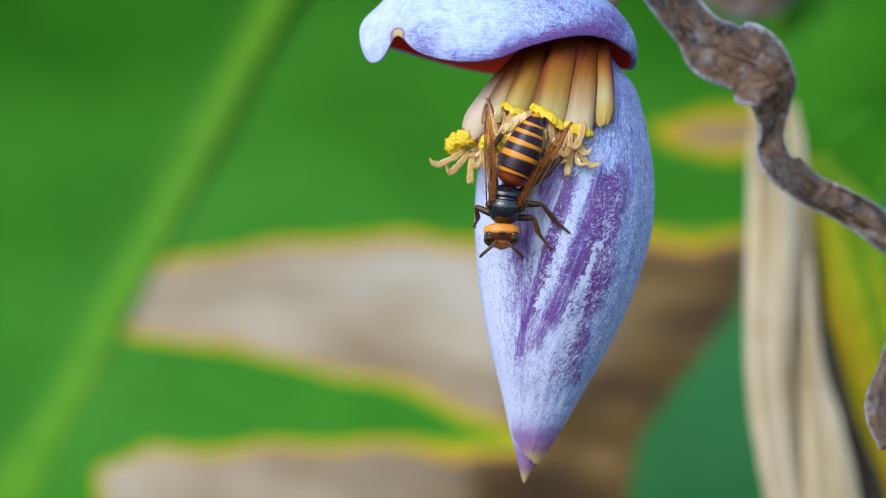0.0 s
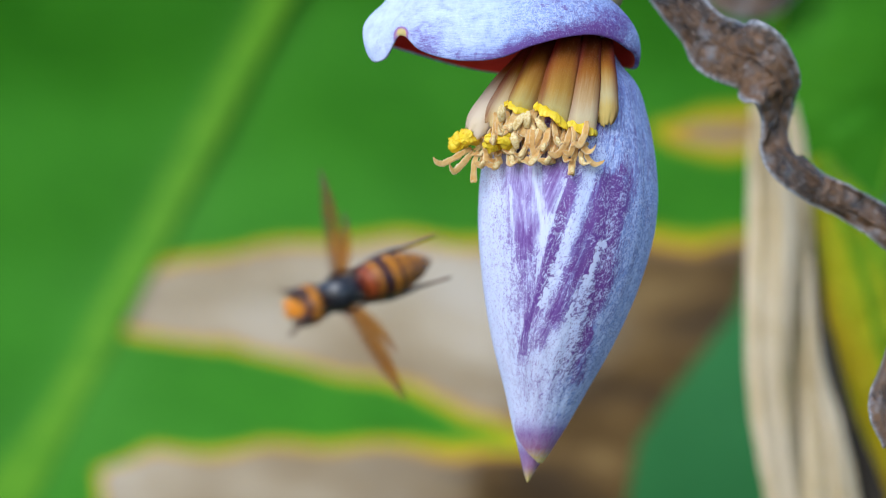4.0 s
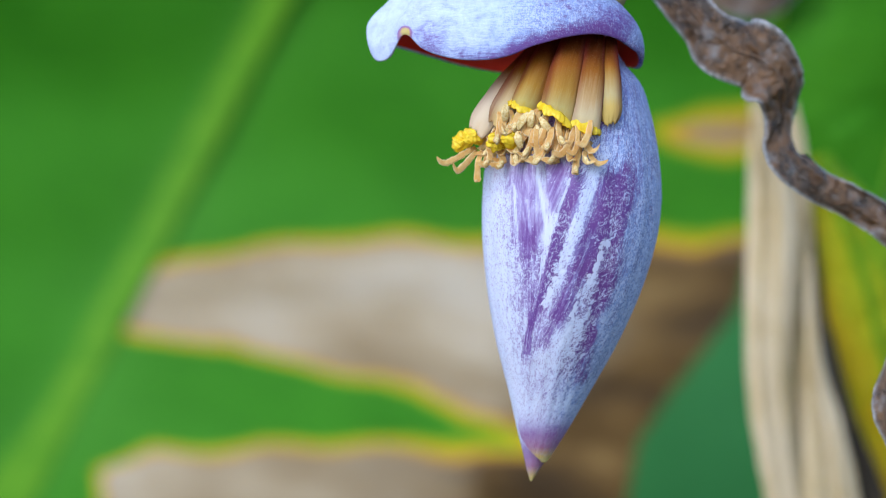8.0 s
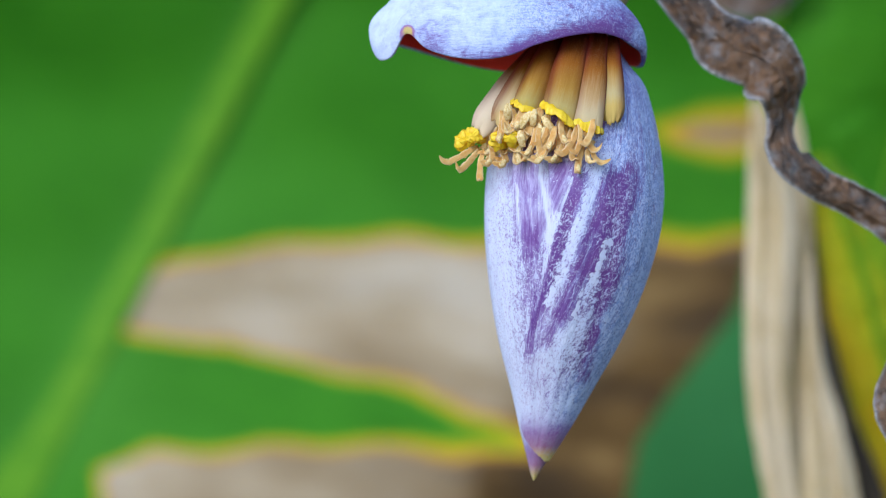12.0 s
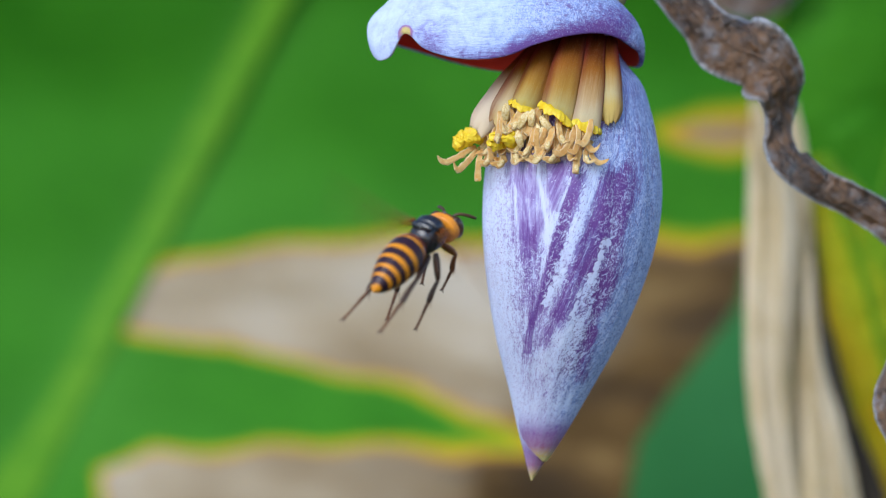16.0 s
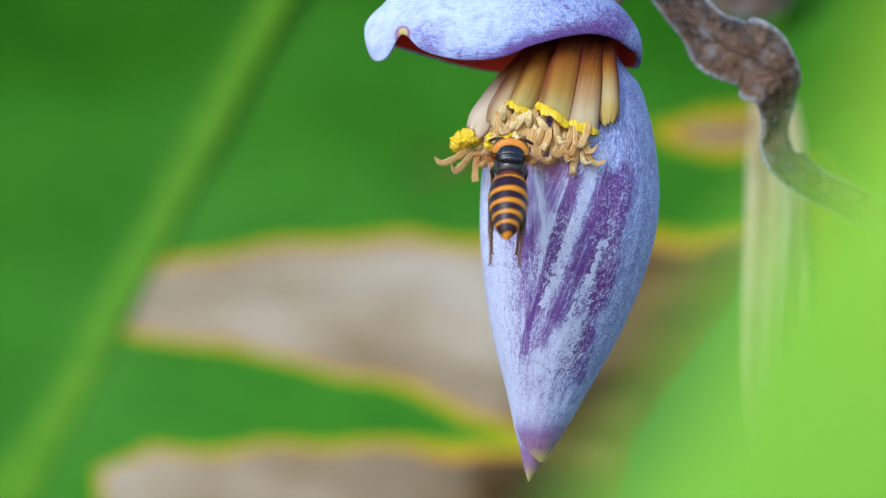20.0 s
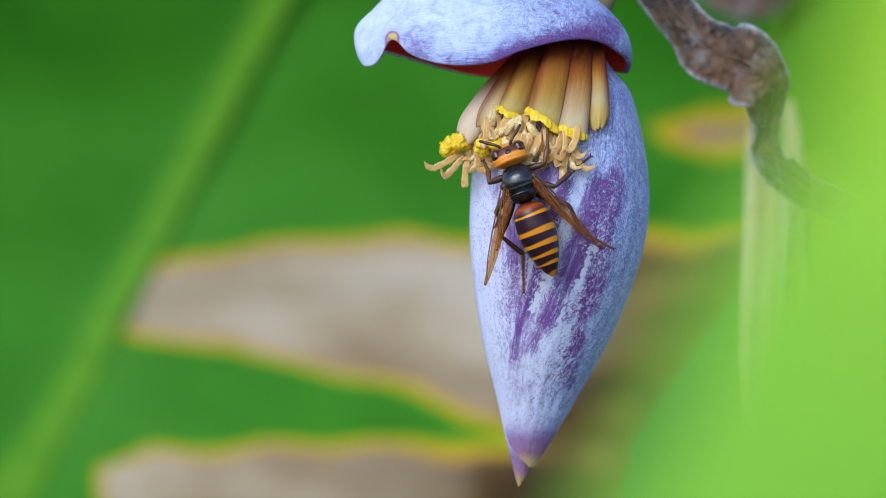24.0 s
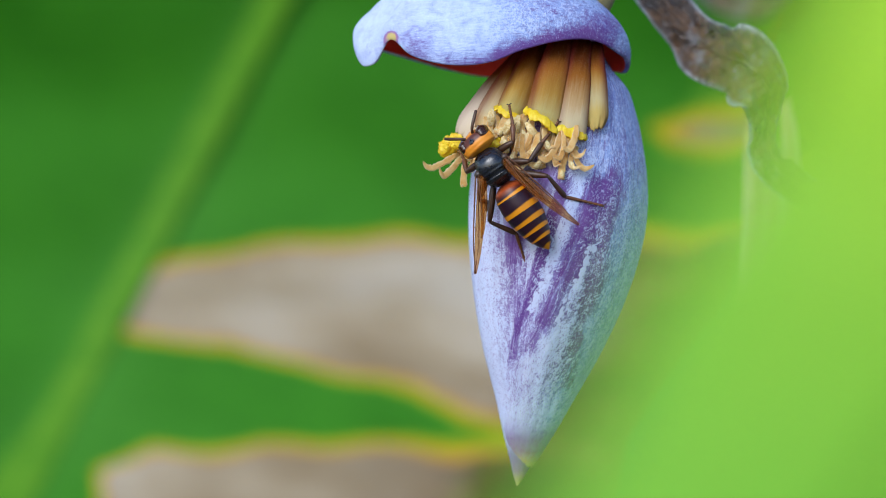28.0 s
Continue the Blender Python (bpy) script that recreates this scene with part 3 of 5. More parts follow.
# where the bloom is rubbed off (-) or thick (+): weight, width, and a line on the bud's front
RUBS = [
    (-0.40, 5.6, 20.8, 26, 23.8, 4), (-0.30, 3.8, 24, 4, 24.6, -15), (-0.52, 2.4, 33, 24, 32, 13), (-0.66, 2.5, 38.6, 22, 32.6, 0), (-0.60, 2.0, 32.4, -1, 26.0, -20), (-0.46, 1.3, 26, -20, 24, -30),
    (-0.74, 3.7, 48.0, 20, 41.0, -5), (-0.40, 3.2, 53, 21, 46, -14), (-0.58, 2.9, 39.5, -6, 33.5, -19), (-0.46, 2.0, 33.5, -19, 29.0, -27), (0.35, 3.0, 36, -22, 29, -34), (-0.46, 2.2, 46.5, -8, 42.5, -25), (-0.50, 2.0, 42.5, -25, 39.5, -39), (-0.10, 7, 58, 25, 54, -6),
    (0.85, 1.5, 45.2, 25, 34.0, -4.6), (0.35, 1.6, 34.0, -6.5, 30.0, -16), (0.60, 0.42, 27.0, 24, 30.3, 2.5), (0.55, 0.42, 36.5, 20, 30.2, 2), (0.34, 1.3, 35.2, 19, 30.2, 3), (0.60, 0.40, 30.2, 2.5, 25.6, -20), (0.25, 1.6, 46.6, 2, 42.6, -10),
    (0.55, 1.4, 37.0, -22, 33.2, -29), (0.50, 0.38, 20.4, 18.5, 22.2, -6), (0.40, 0.35, 24.2, 14, 25.2, 4), (0.35, 0.4, 42.6, 5, 36.5, -14), (0.3, 8, 24, -46, 34, -50),
]
DROPS = [(1.5, 33.9, -6, 29.4, -16), (1.5, 46.6, 2.0, 42.4, -9.5), (0.8, 38.0, 9, 36.0, 3), (1.1, 40.0, -12, 37.0, -19), (0.9, 37.6, -21, 33.4, -28)]


CHIPS = [(3.6, 50.0, 17, 45.5, -10), (4.2, 44.5, -10, 35.5, -33), (2.0, 35.0, 14, 31.0, -12)]


def bloom_on(x, z, start):
    # less bloom behind the florets and at upper right paints in the cap's shade
    c = np.full(x.shape, start) + 0.26 * np.clip((24 - x) / 6, 0, 1) + 0.06 * np.clip((x - 52) / 6, 0, 1) - 0.20 * np.clip((x - 46) / 8, 0, 1) * np.clip((z - 4) / 20, 0, 1) - 0.6 * np.clip((z - 30) / 10, 0, 1) * np.clip((54 - x) / 8, 0, 1)
    warp = np.array([noise.noise(Vector((p * 0.35, q * 0.16, 5))) * 1.6 + noise.noise(Vector((p * 1.1, q * 0.5, 8))) * 0.9 for p, q in zip(x.ravel(), z.ravel())]).reshape(x.shape)
    for w, s, x0, z0, x1, z1 in RUBS:
        calm = 0.14 if s < 0.8 else 1.0
        d = segment_distance(x + calm * warp, z + 2 * calm * warp, x0, z0, x1, z1) / s
        c = c + (0.9 * w * np.exp(-d ** 3) if w < 0 else 0.9 * w * np.exp(-d ** 2))
    return np.clip(c, 0.02, 1.15)


def bud_bract(name, top, end, a0, a1, lift, label, closed=False):
    """One wrapped bract: angles in degrees from the front, positive to the right; a0 may vary with height."""
    nz, na = (300, 300) if closed else (440, 330)
    z = end + (top - end) * np.linspace(0, 1, nz) ** 1.15
    cx, r = bud_at(z)
    P = np.zeros((nz, na, 3))
    ang = np.zeros((nz, na))
    for i in range(nz):
        lo, hi = (a0(z[i]), a1(z[i]))
        ang[i] = np.radians(np.linspace(lo, hi, na, endpoint=not closed))
    fray = 0.35 * np.sin(ang * 9 + 1) + 0.22 * np.sin(ang * 23)
    rr = (r[:, None] + lift) + fray * np.clip(r[:, None] / 26, 0, 1) * 0.5
    P[..., 0] = cx[:, None] + rr * np.sin(ang) - H[0]
    P[..., 1] = -rr * np.cos(ang)
    P[..., 2] = z[:, None] - H[2]
    X, Z = P[..., 0] + H[0], np.broadcast_to(z[:, None], ang.shape)
    bloom = bloom_on(X, Z, 0.80 if closed else 0.74)
    calm = 0.8 * np.clip(np.exp(-(segment_distance(X, Z, 22.5, 27, 26, 7) / 6) ** 4) + np.exp(-(segment_distance(X, Z, 33, 25, 32, 13) / 3) ** 4), 0, 1)
    drop = sum(np.exp(-(segment_distance(X, Z, *q[1:]) / q[0]) ** 2) for q in DROPS)
    chip = np.clip(sum(np.exp(-(segment_distance(X, Z, *q[1:]) / q[0]) ** 4) for q in CHIPS), 0, 1)
    # veins of the outer bract run aslant towards the tip
    lean = 0.0 if closed else 0.36 * np.clip(1.1 - np.abs(ang) / 1.3, 0, 1)
    flow = np.stack([ang * 26 - lean * Z, Z, np.full_like(Z, lift * 5)], axis=2)
    ripe = np.clip((end + 19 - Z) / 18, 0, 1) ** 1.7
    me = sheet(name, P, -0.5 if closed else 0.5, {"flow": flow, "bloom": bloom, "ripe": ripe, "drop": drop, "chip": chip, "calm": calm, "cool": np.clip((ang * 26 + 4) / 18, 0, 1)}, [BRACT], closed)
    return attach(name, me, blossom, label)


bud_bract("inner_bract", 70, -68.5, lambda z: -180.0, lambda z: 180.0, 0.0, "pale lilac inner bract with a yellow tip", True)
# the outer bract overlaps the right side and ends in a blunt tip a little higher
SEAM_Z, SEAM_A = [-63, -60, -56, -45, -20, 0, 12, 24, 66], [40, -12, -46, -44, -26, -13, -14, -18, -30]
bud_bract("outer_bract", 66, -62.5, lambda z: float(ease(SEAM_Z, SEAM_A, z)), lambda z: float(np.interp(z, [-63, -56, -45, 66], [60, 120, 160, 170])), 0.5,
          "purple outer bract streaked with white bloom")

# lifted bract: a long cap over the florets, red inside, its tip curled at the free end
RIM_A = [0, 9, 24, 37, 49, 63, 74, 81, 87, 102, 116, 127, 138, 147, 157, 170, 182, 200, 218, 235, 252, 270, 300, 330, 348, 360]
RIM_Z = [54.6, 56.6, 58.4, 60.8, 62.0, 61.2, 59.4, 57.9, 56.0, 54.2, 55.2, 57.6, 62.0, 56.0, 54.6, 57.5, 62, 61, 60, 57.8, 55.0, 53.0, 54.2, 54.3, 53.4, 54.6]
na, ns = 180, 60
a = np.linspace(0, 360, na, endpoint=False)
ar = np.radians(a)
rim_z = ease(RIM_A, RIM_Z, a)
P = np.zeros((ns, na, 3))
for i, s in enumerate(np.linspace(0, math.pi / 2 * 0.985, ns)):
    wide = math.cos(s) ** (1.2 + 0.4 * np.cos(ar))
    roll_out = 1 + 0.035 * math.sin(min(s * 6, math.pi))
    x = 18.5 + 40.3 * np.cos(ar) * wide * roll_out
    y = -24 * np.sin(ar) * wide * roll_out - 2
    z = rim_z + (88 + 6 * wide * np.cos(ar) - rim_z) * math.sin(s) ** 1.1
    P[i] = np.stack([x - H[0], y, z - H[2]], axis=1)
X, Z = P[..., 0] + H[0], P[..., 2] + H[2]
flow = np.stack([Z * 1.0, X * 2.2, P[..., 1]], axis=2)
edge = np.linspace(0, 1, ns)[:, None] * np.ones(na)
bloom = 0.90 - 0.12 * np.clip((X + 2) / 16, 0, 1) - 0.5 * np.exp(-(segment_distance(X, Z, 22, 57, 53, 66) / 4.0) ** 2) - 0.22 * np.exp(-(segment_distance(X, Z, 30, 72, 54, 70) / 5) ** 2)
bloom = bloom - 0.50 * np.exp(-(edge / 0.07) ** 2) * np.clip((X + 6) / 12, 0, 1)
tip = np.exp(-(np.hypot(X + 11.0, Z - 62.5) / 2.7) ** 2) * (P[..., 1] < 0)
bloom = bloom - 0.5 * np.exp(-(np.hypot(X + 4.0, Z - 60.5) / 6) ** 2)
attach("lifted_bract", sheet("lifted_bract", P[:, ::-1], -1.3, {"flow": flow[:, ::-1], "bloom": bloom[:, ::-1], "ripe": np.clip((tip - 0.45) * 3.2, 0, 1)[:, ::-1], "cool": np.clip(0.9 + (X - 10) / 120, 0.7, 1.0)[:, ::-1], "calm": (1.0 - 0.88 * np.clip((X - 14) / 14, 0, 1))[:, ::-1]}, [BRACT, LINING], True), blossom,
       "lifted bract with pale waxy outside and red lining")

tube("peduncle", [(2, 0, -6), (6, 2, 10), (13, 8, 24), (16, 14, 60), (10, 40, 140), (-20, 160, 330), (-40, 420, 460), (-40, 800, 430), (-40, 1050, 250)], [6.5, 5, 3.6, 3.6, 6, 10, 14, 18, 22], STALK, blossom, "greenish brown flower stalk", 14, 90)
tube("false_stem", [(-40, 1080, 300), (-44, 1100, -100), (-50, 1110, -600), (-50, 1110, -1262)], [40, 70, 85, 95], STALK, blossom, "thick brown-green banana stem", 20, 40)


def tepal(b, t, wide, blush, rim, seed, pale=0.0, slant=0.0, open_side=128.0):
    """One floret tube, slit open behind; rim is the depth of its ruffled yellow lip, slant tips its mouth."""
    b, t = np.array(b, float) - H, np.array(t, float) - H
    nu, nv = 44, 40
    path = bend([b, b * 0.7 + t * 0.3 + np.array((0, -1.5, 0.7)), (b + t) / 2 + np.array((0, -1.9, 0.9)), t * 0.8 + b * 0.2 + np.array((0, -1.1, 0.3)), t], nu)
    tan = np.gradient(path, axis=0)
    tan /= np.linalg.norm(tan, axis=1, keepdims=True)
    P, along, blu, flow = np.zeros((nu, nv, 3)), np.zeros((nu, nv)), np.zeros((nu, nv)), np.zeros((nu, nv, 3))
    length = np.linalg.norm(t - b)

    def frill(v):
        return noise.noise(Vector((v * 2.6, seed * 5.1, 0))) + 0.7 * noise.noise(Vector((v * 6.5, seed * 2.3, 4)))

    for i in range(nu):
        u = i / (nu - 1)
        s1 = np.cross(tan[i], (0, 1, 0.0))
        s1 /= np.linalg.norm(s1)
        s2 = np.cross(s1, tan[i])
        if s2[1] > 0:
            s2 = -s2
        w = wide * (0.60 + 0.42 * u ** 0.8 + 0.10 * math.sin(u * 3.0)) * (1 - (0.05 if rim else 0.45) * max(0.0, (u - 0.72) / 0.28) ** 2)
        for j in range(nv):
            v = 2 * j / (nv - 1) - 1
            a = math.radians(open_side) * v
            end = max(0.0, (u - 0.70) / 0.30) ** 2
            ridge = 1 + 0.055 * math.cos(a * 4 + seed) * (0.4 + 0.6 * u)
            r = w * ridge * (1 + 0.14 * end * frill(v)) * (1 + 0.16 * noise.noise(Vector((v * 1.8, u * 1.5, seed * 3.7))) + 0.035 * noise.noise(Vector((v * 8.0, u * 1.5, seed * 1.7))))
            P[i, j] = path[i] + s1 * r * math.sin(a) + s2 * 0.72 * r * math.cos(a) + tan[i] * end * (1.6 * frill(v) + 1.0 * math.cos(a) + slant * math.sin(a))
            along[i, j] = (0.92 if rim else 1.04 if pale > 0.4 else 1.18) * u
            edge = min(1.0, max(0.0, (abs(a + 0.22 * math.sin(seed * 2)) - 0.45) / 0.75))
            blu[i, j] = blush * (edge * (1.25 - 0.62 * u) + 0.12 * (1 - u))
            flow[i, j] = (a * w, u * length, seed * 9.0)
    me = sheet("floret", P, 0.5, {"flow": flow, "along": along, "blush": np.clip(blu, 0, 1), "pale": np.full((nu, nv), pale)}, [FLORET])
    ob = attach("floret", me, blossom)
    if rim:
        # thick crinkled lip: narrow teeth that flare and fold out from the mouth
        na, nr = 96, 12
        L = np.zeros((nr, na, 3))
        for j in range(na):
            q = 2 * j / (na - 1) - 1
            a = math.radians(104) * q
            big = frill(q * 104 / open_side)
            teeth = 0.55 * noise.noise(Vector((q * 4.0, seed * 3.3, 1))) + 0.18 * noise.noise(Vector((q * 13, seed * 1.9, 6)))
            fold = 0.5 * noise.noise(Vector((q * 4.5, seed * 4.7, 3))) + 0.25 * noise.noise(Vector((q * 12, seed * 0.9, 2)))
            out = s1 * math.sin(a) + s2 * 0.72 * math.cos(a)
            start = path[-1] + tan[-1] * (1.6 * big + 1.0 * math.cos(a) + slant * math.sin(a) - 1.9)
            fade = 1 - 0.5 * abs(q) ** 3
            for i in range(nr):
                u = i / (nr - 1)
                L[i, j] = start + out * w * (1.05 + 0.20 * math.sin(u * 2.2) * (0.7 + 1.6 * fold) + 0.14 * big) + tan[-1] * (2.9 * rim * u * fade * (1 + 0.9 * teeth))
        attach("lip", sheet("lip", L, 0.85, {"along": np.ones((nr, na))}, [YELLOW]), ob, "ruffled yellow lip")
    return ob


# florets fan out from under the cap: root, mouth, half width, blush, lip depth, paleness, slant of the mouth
for n, spec in enumerate([
    ((33, -4, 62), (22.5, -13, 41), 4.6, 1.0, 0.0, 0, 0), ((44, -5, 62), (43.5, -17, 42), 4.8, 1.0, 0.0, 0, 0), ((38, -5, 63), (33, -16, 42), 4.8, 1.0, 0.0, 0, 0), ((42, -7, 63), (37, -19, 41), 4.6, 1.0, 0.0, 0, 0),
    ((27.5, -4, 58), (10.0, -11, 34.0), 4.6, 0.35, 0.0, 1.0, 0), ((29, -7, 60), (15.5, -16, 36), 4.0, 1.0, 0.0, 0.5, 0), ((33.0, -8, 62), (23.4, -20, 39.2), 4.5, 0.9, 0.75, 0.0, 1.0),
    ((38.6, -11, 63), (32.4, -25, 37.6), 5.0, 0.85, 1.05, 0.10, 2.4), ((44.6, -10, 62), (40.2, -24.5, 34.6), 4.7, 1.1, 1.0, 0.55, 0.8), ((48.4, -9, 61), (47.9, -22.0, 36.6), 3.9, 0.9, 0.0, 0.3, 0.0),
]):
    tepal(*spec[:5], seed=n + 1, pale=spec[5], slant=spec[6])


def lobe(at, r, seed, long=1.0):
    """A crumpled yellow lobe."""
    bm = bmesh.new()
    bmesh.ops.create_icosphere(bm, subdivisions=5, radius=r / 1000)
    for v in bm.verts:
        q = v.co.normalized()
        fold = abs(noise.noise(q * 2.2 + Vector((0, seed, 0))))
        v.co *= 1 + 0.6 * noise.noise(q * 1.2 + Vector((seed, 0, 0))) - 0.38 * fold + 0.06 * noise.noise(q * 6 + Vector((0, 0, seed)))
        v.co.x *= long
        v.co += Vector(np.array(at) - H) / 1000
    part("lip", bm, YELLOW, blossom, "folded yellow lip")


for at, r, seed, long in [((5.4, -11, 31.2), 3.0, 1, 1.1), ((8.2, -12.0, 32.4), 2.4, 6, 1.2), ((18.2, -22, 33.0), 3.9, 2, 1.15), ((15.6, -20.5, 31.0), 2.6, 5, 1.0), ((20.6, -22.6, 36.4), 2.2, 9, 0.9), ((24.6, -23, 34.4), 1.9, 12, 1.0)]:
    lobe(at, r, seed, long)

rng = random.Random(7)


def strap(name, points, widths, material, parent, seed, steps=26, sides=14, flat=0.42, ragged=0.30):
    """A flattened fleshy strip with a groove down both faces and ragged edges."""
    path = bend(points, steps)
    tan = np.gradient(path, axis=0)
    tan /= np.linalg.norm(tan, axis=1, keepdims=True) + 1e-9
    w = ease(np.linspace(0, 1, len(widths)), widths, np.linspace(0, 1, steps))
    side = np.cross(tan[0], (0.25 * math.sin(seed * 2.1), 0.95, 0.15 * math.cos(seed * 1.3)))
    verts, along, edge = [], [], []
    for k in range(steps):
        side = side - tan[k] * np.dot(side, tan[k])
        side = side / (np.linalg.norm(side) + 1e-9)
        up = np.cross(tan[k], side)
        for q in range(sides):
            a = 2 * math.pi * q / sides
            ca, sa = math.cos(a), math.sin(a)
            groove = 1 - 0.5 * math.exp(-(ca / 0.38) ** 2)
            rag = 1 + ragged * abs(ca) ** 2 * (noise.noise(Vector((k * 0.55, seed * 3.7, ca))) + 0.8 * noise.noise(Vector((k * 1.4, seed * 1.9, ca * 2))))
            verts.append(path[k] + w[k] * rag * (ca * side + flat * groove * sa * up))
            along.append(k / (steps - 1))
            edge.append(max(0.0, (abs(ca) - 0.62) / 0.38))
    faces = [(k * sides + q, k * sides + (q + 1) % sides, (k + 1) * sides + (q + 1) % sides, (k + 1) * sides + q) for k in range(steps - 1) for q in range(sides)]
    faces += [tuple(range(sides))[::-1], tuple(range((steps - 1) * sides, steps * sides))]
    return attach(name, raw_mesh(name, np.array(verts) / 1000, faces, {"along": np.array(along), "edge": np.array(edge)}, [material]), parent)


def stamen(b, t, curl, w):
    """A fleshy strap that hooks at its end, with a pale anther lying along it."""
    b, t = np.array(b, float) - H, np.array(t, float) - H
    c = np.array((curl, 0, 0))
    seed = rng.uniform(0, 40)
    lift = rng.uniform(-1.2, 1.4)
    pts = [b, b * 0.55 + t * 0.45 + np.array((-0.5 * curl, -1.5, 0.3)), t * 0.8 + b * 0.2 + np.array((-0.3 * curl, -1.0, 0)), t + c * 0.9 + np.array((0, -0.6, -0.7)), t + c * 2.3 + np.array((0, -1.3, -0.4)), t + c * 3.2 + np.array((0, -1.7, lift))]
    ob = strap("stamen", pts, [0.65 * w, 0.9 * w, 1.0 * w, 1.05 * w, 0.8 * w, 0.2 * w], STAMEN, blossom, seed)
    if rng.random() < 0.6:
        m = np.array((0.15 * math.sin(seed), -0.55, 0))
        strap("anther", [pts[2] + m, (pts[2] + pts[3]) / 2 + m, pts[3] + m, (pts[3] + pts[4]) / 2 + m], [0.25 * w, 0.7 * w, 0.75 * w, 0.25 * w], ANTHER, ob, seed + 3, 14, 8, 0.6, 0.5)


for i in range(32):
    x = 12.0 + 30.0 * ((i * 0.618) % 1.0)
    f = (x - 9.5) / 32.5
    top_z = 34.5 + 2.0 * f + rng.uniform(-1, 2)
    cx, r = bud_at(np.array([27.0]))
    depth = -math.sqrt(max(60.0, float(r[0]) ** 2 - (x - float(cx[0])) ** 2)) - rng.uniform(1.0, 4.5)
    end_z = 26.6 + rng.uniform(-1.4, 5.5)
    stamen((x + rng.uniform(-0.5, 1.5), depth + 2.5, top_z), (x + rng.uniform(-3.0, 2.0), depth - 0.3, end_z), rng.choice([-1.2, -0.9, -0.5, 0.2, 0.7, 1.1]), rng.uniform(0.8, 1.25))
# the hidden ones behind, rising under the lips
for i in range(12):
    x = 15 + 23 * ((i * 0.618 + 0.3) % 1.0)
    stamen((x + 1, -21, 41 - 0.12 * abs(x - 27)), (x + rng.uniform(-2, 1), -24.5, rng.uniform(31, 36)), rng.choice([-0.8, -0.4, 0.4, 0.8]), rng.uniform(0.9, 1.25))
# the longest ones, reaching out to the free side and down
for b, t, curl, w in [((9.5, -10, 29.6), (2.2, -13, 25.8), -1.25, 0.95), ((10, -11, 28.6), (5.2, -13, 23.6), -0.7, 1.0), ((11, -12, 28.6), (9.8, -14, 20.6), 0.2, 1.0), ((13, -14, 29), (13.2, -17, 25.2), -1.0, 1.0), ((15, -16, 29), (17.4, -19, 24.8), -1.3, 1.0),
                      ((42, -24, 31), (43.2, -27, 25.2), 1.3, 0.85), ((40, -25, 31), (37.6, -28, 22.4), 0.15, 1.0), ((43, -24, 31), (40.4, -28, 25.4), 1.1, 0.85), ((30, -24, 31), (27.2, -28, 25.6), -1.2, 1.05), ((34, -24, 31), (31.8, -28, 26.0), -1.1, 1.1)]:
    stamen(b, t, curl, w)
# early anthers standing up in front of the tubes
for n, (x, z, lean) in enumerate([(18.0, 39.4, 0.1), (25.4, 37.6, 0.3), (23.0, 37.0, 1.6), (29.6, 35.6, -1.8), (28.8, 33.4, 0.8), (21.8, 31.6, -0.6)]):
    strap("anther", [np.array((x - lean, -25.2, z - 2.6)) - H, np.array((x - 0.2, -26.2, z)) - H, np.array((x + lean, -25.4, z + 2.2)) - H], [0.7, 1.15, 1.1, 0.5], ANTHER, blossom, n + 50, 18, 14, 0.55, 0.12)

# ---- hornet ----
hornet = base("hornet", (17, -33, 13), "large black hornet with an orange head and banded orange abdomen", "insect")
thorax = lump("thorax", [(-6.2, 0.5, 0.5, -1.0), (-5.4, 2.5, 2.5, -0.7), (-3.2, 4.1, 4.3, -0.1), (-0.2, 4.75, 4.8, 0.3), (2.4, 4.4, 4.4, 0.1), (4.3, 3.4, 3.4, -0.3), (5.4, 2.0, 2.0, -0.6), (5.9, 0.6, 0.6, -0.7)], BLACK, hornet, "glossy black thorax")
lump("scutellum", [(-4.3, 0.3, 0.2, 0), (-4.0, 2.3, 0.8, 0.1), (-3.1, 3.2, 1.3, 0.3), (-2.4, 3.0, 1.2, 0.3), (-2.0, 0.3, 0.2, 0)], BLACK, thorax, "", 20, shift=(0, 0, 3.9))
lump("collar", [(2.9, 3.4, 3.3, -0.2), (3.7, 3.9, 3.8, -0.2), (4.6, 3.3, 3.3, -0.4), (5.3, 2.2, 2.2, -0.6)], BLACK, thorax)
lump("shield", [(-1.9, 0.6, 0.5, 0), (-1.6, 2.6, 1.5, 0), (-0.4, 3.8, 2.2, 0.1), (1.4, 3.8, 2.3, 0.1), (3.0, 3.0, 1.8, -0.1), (4.2, 1.5, 0.9, -0.6), (4.6, 0.3, 0.3, -0.9)], BLACK, thorax, "satin black back shield", 32, shift=(0, 0, 3.3))
for s in (-1, 1):
    lump("tegula", [(-1.2, 0.2, 0.2, 0), (-0.6, 1.0, 0.8, 0), (0.6, 1.0, 0.8, 0), (1.2, 0.2, 0.2, 0)], LEG_SKIN, thorax, "", 14, shift=(4.5 * s, 0.6, 2.4))
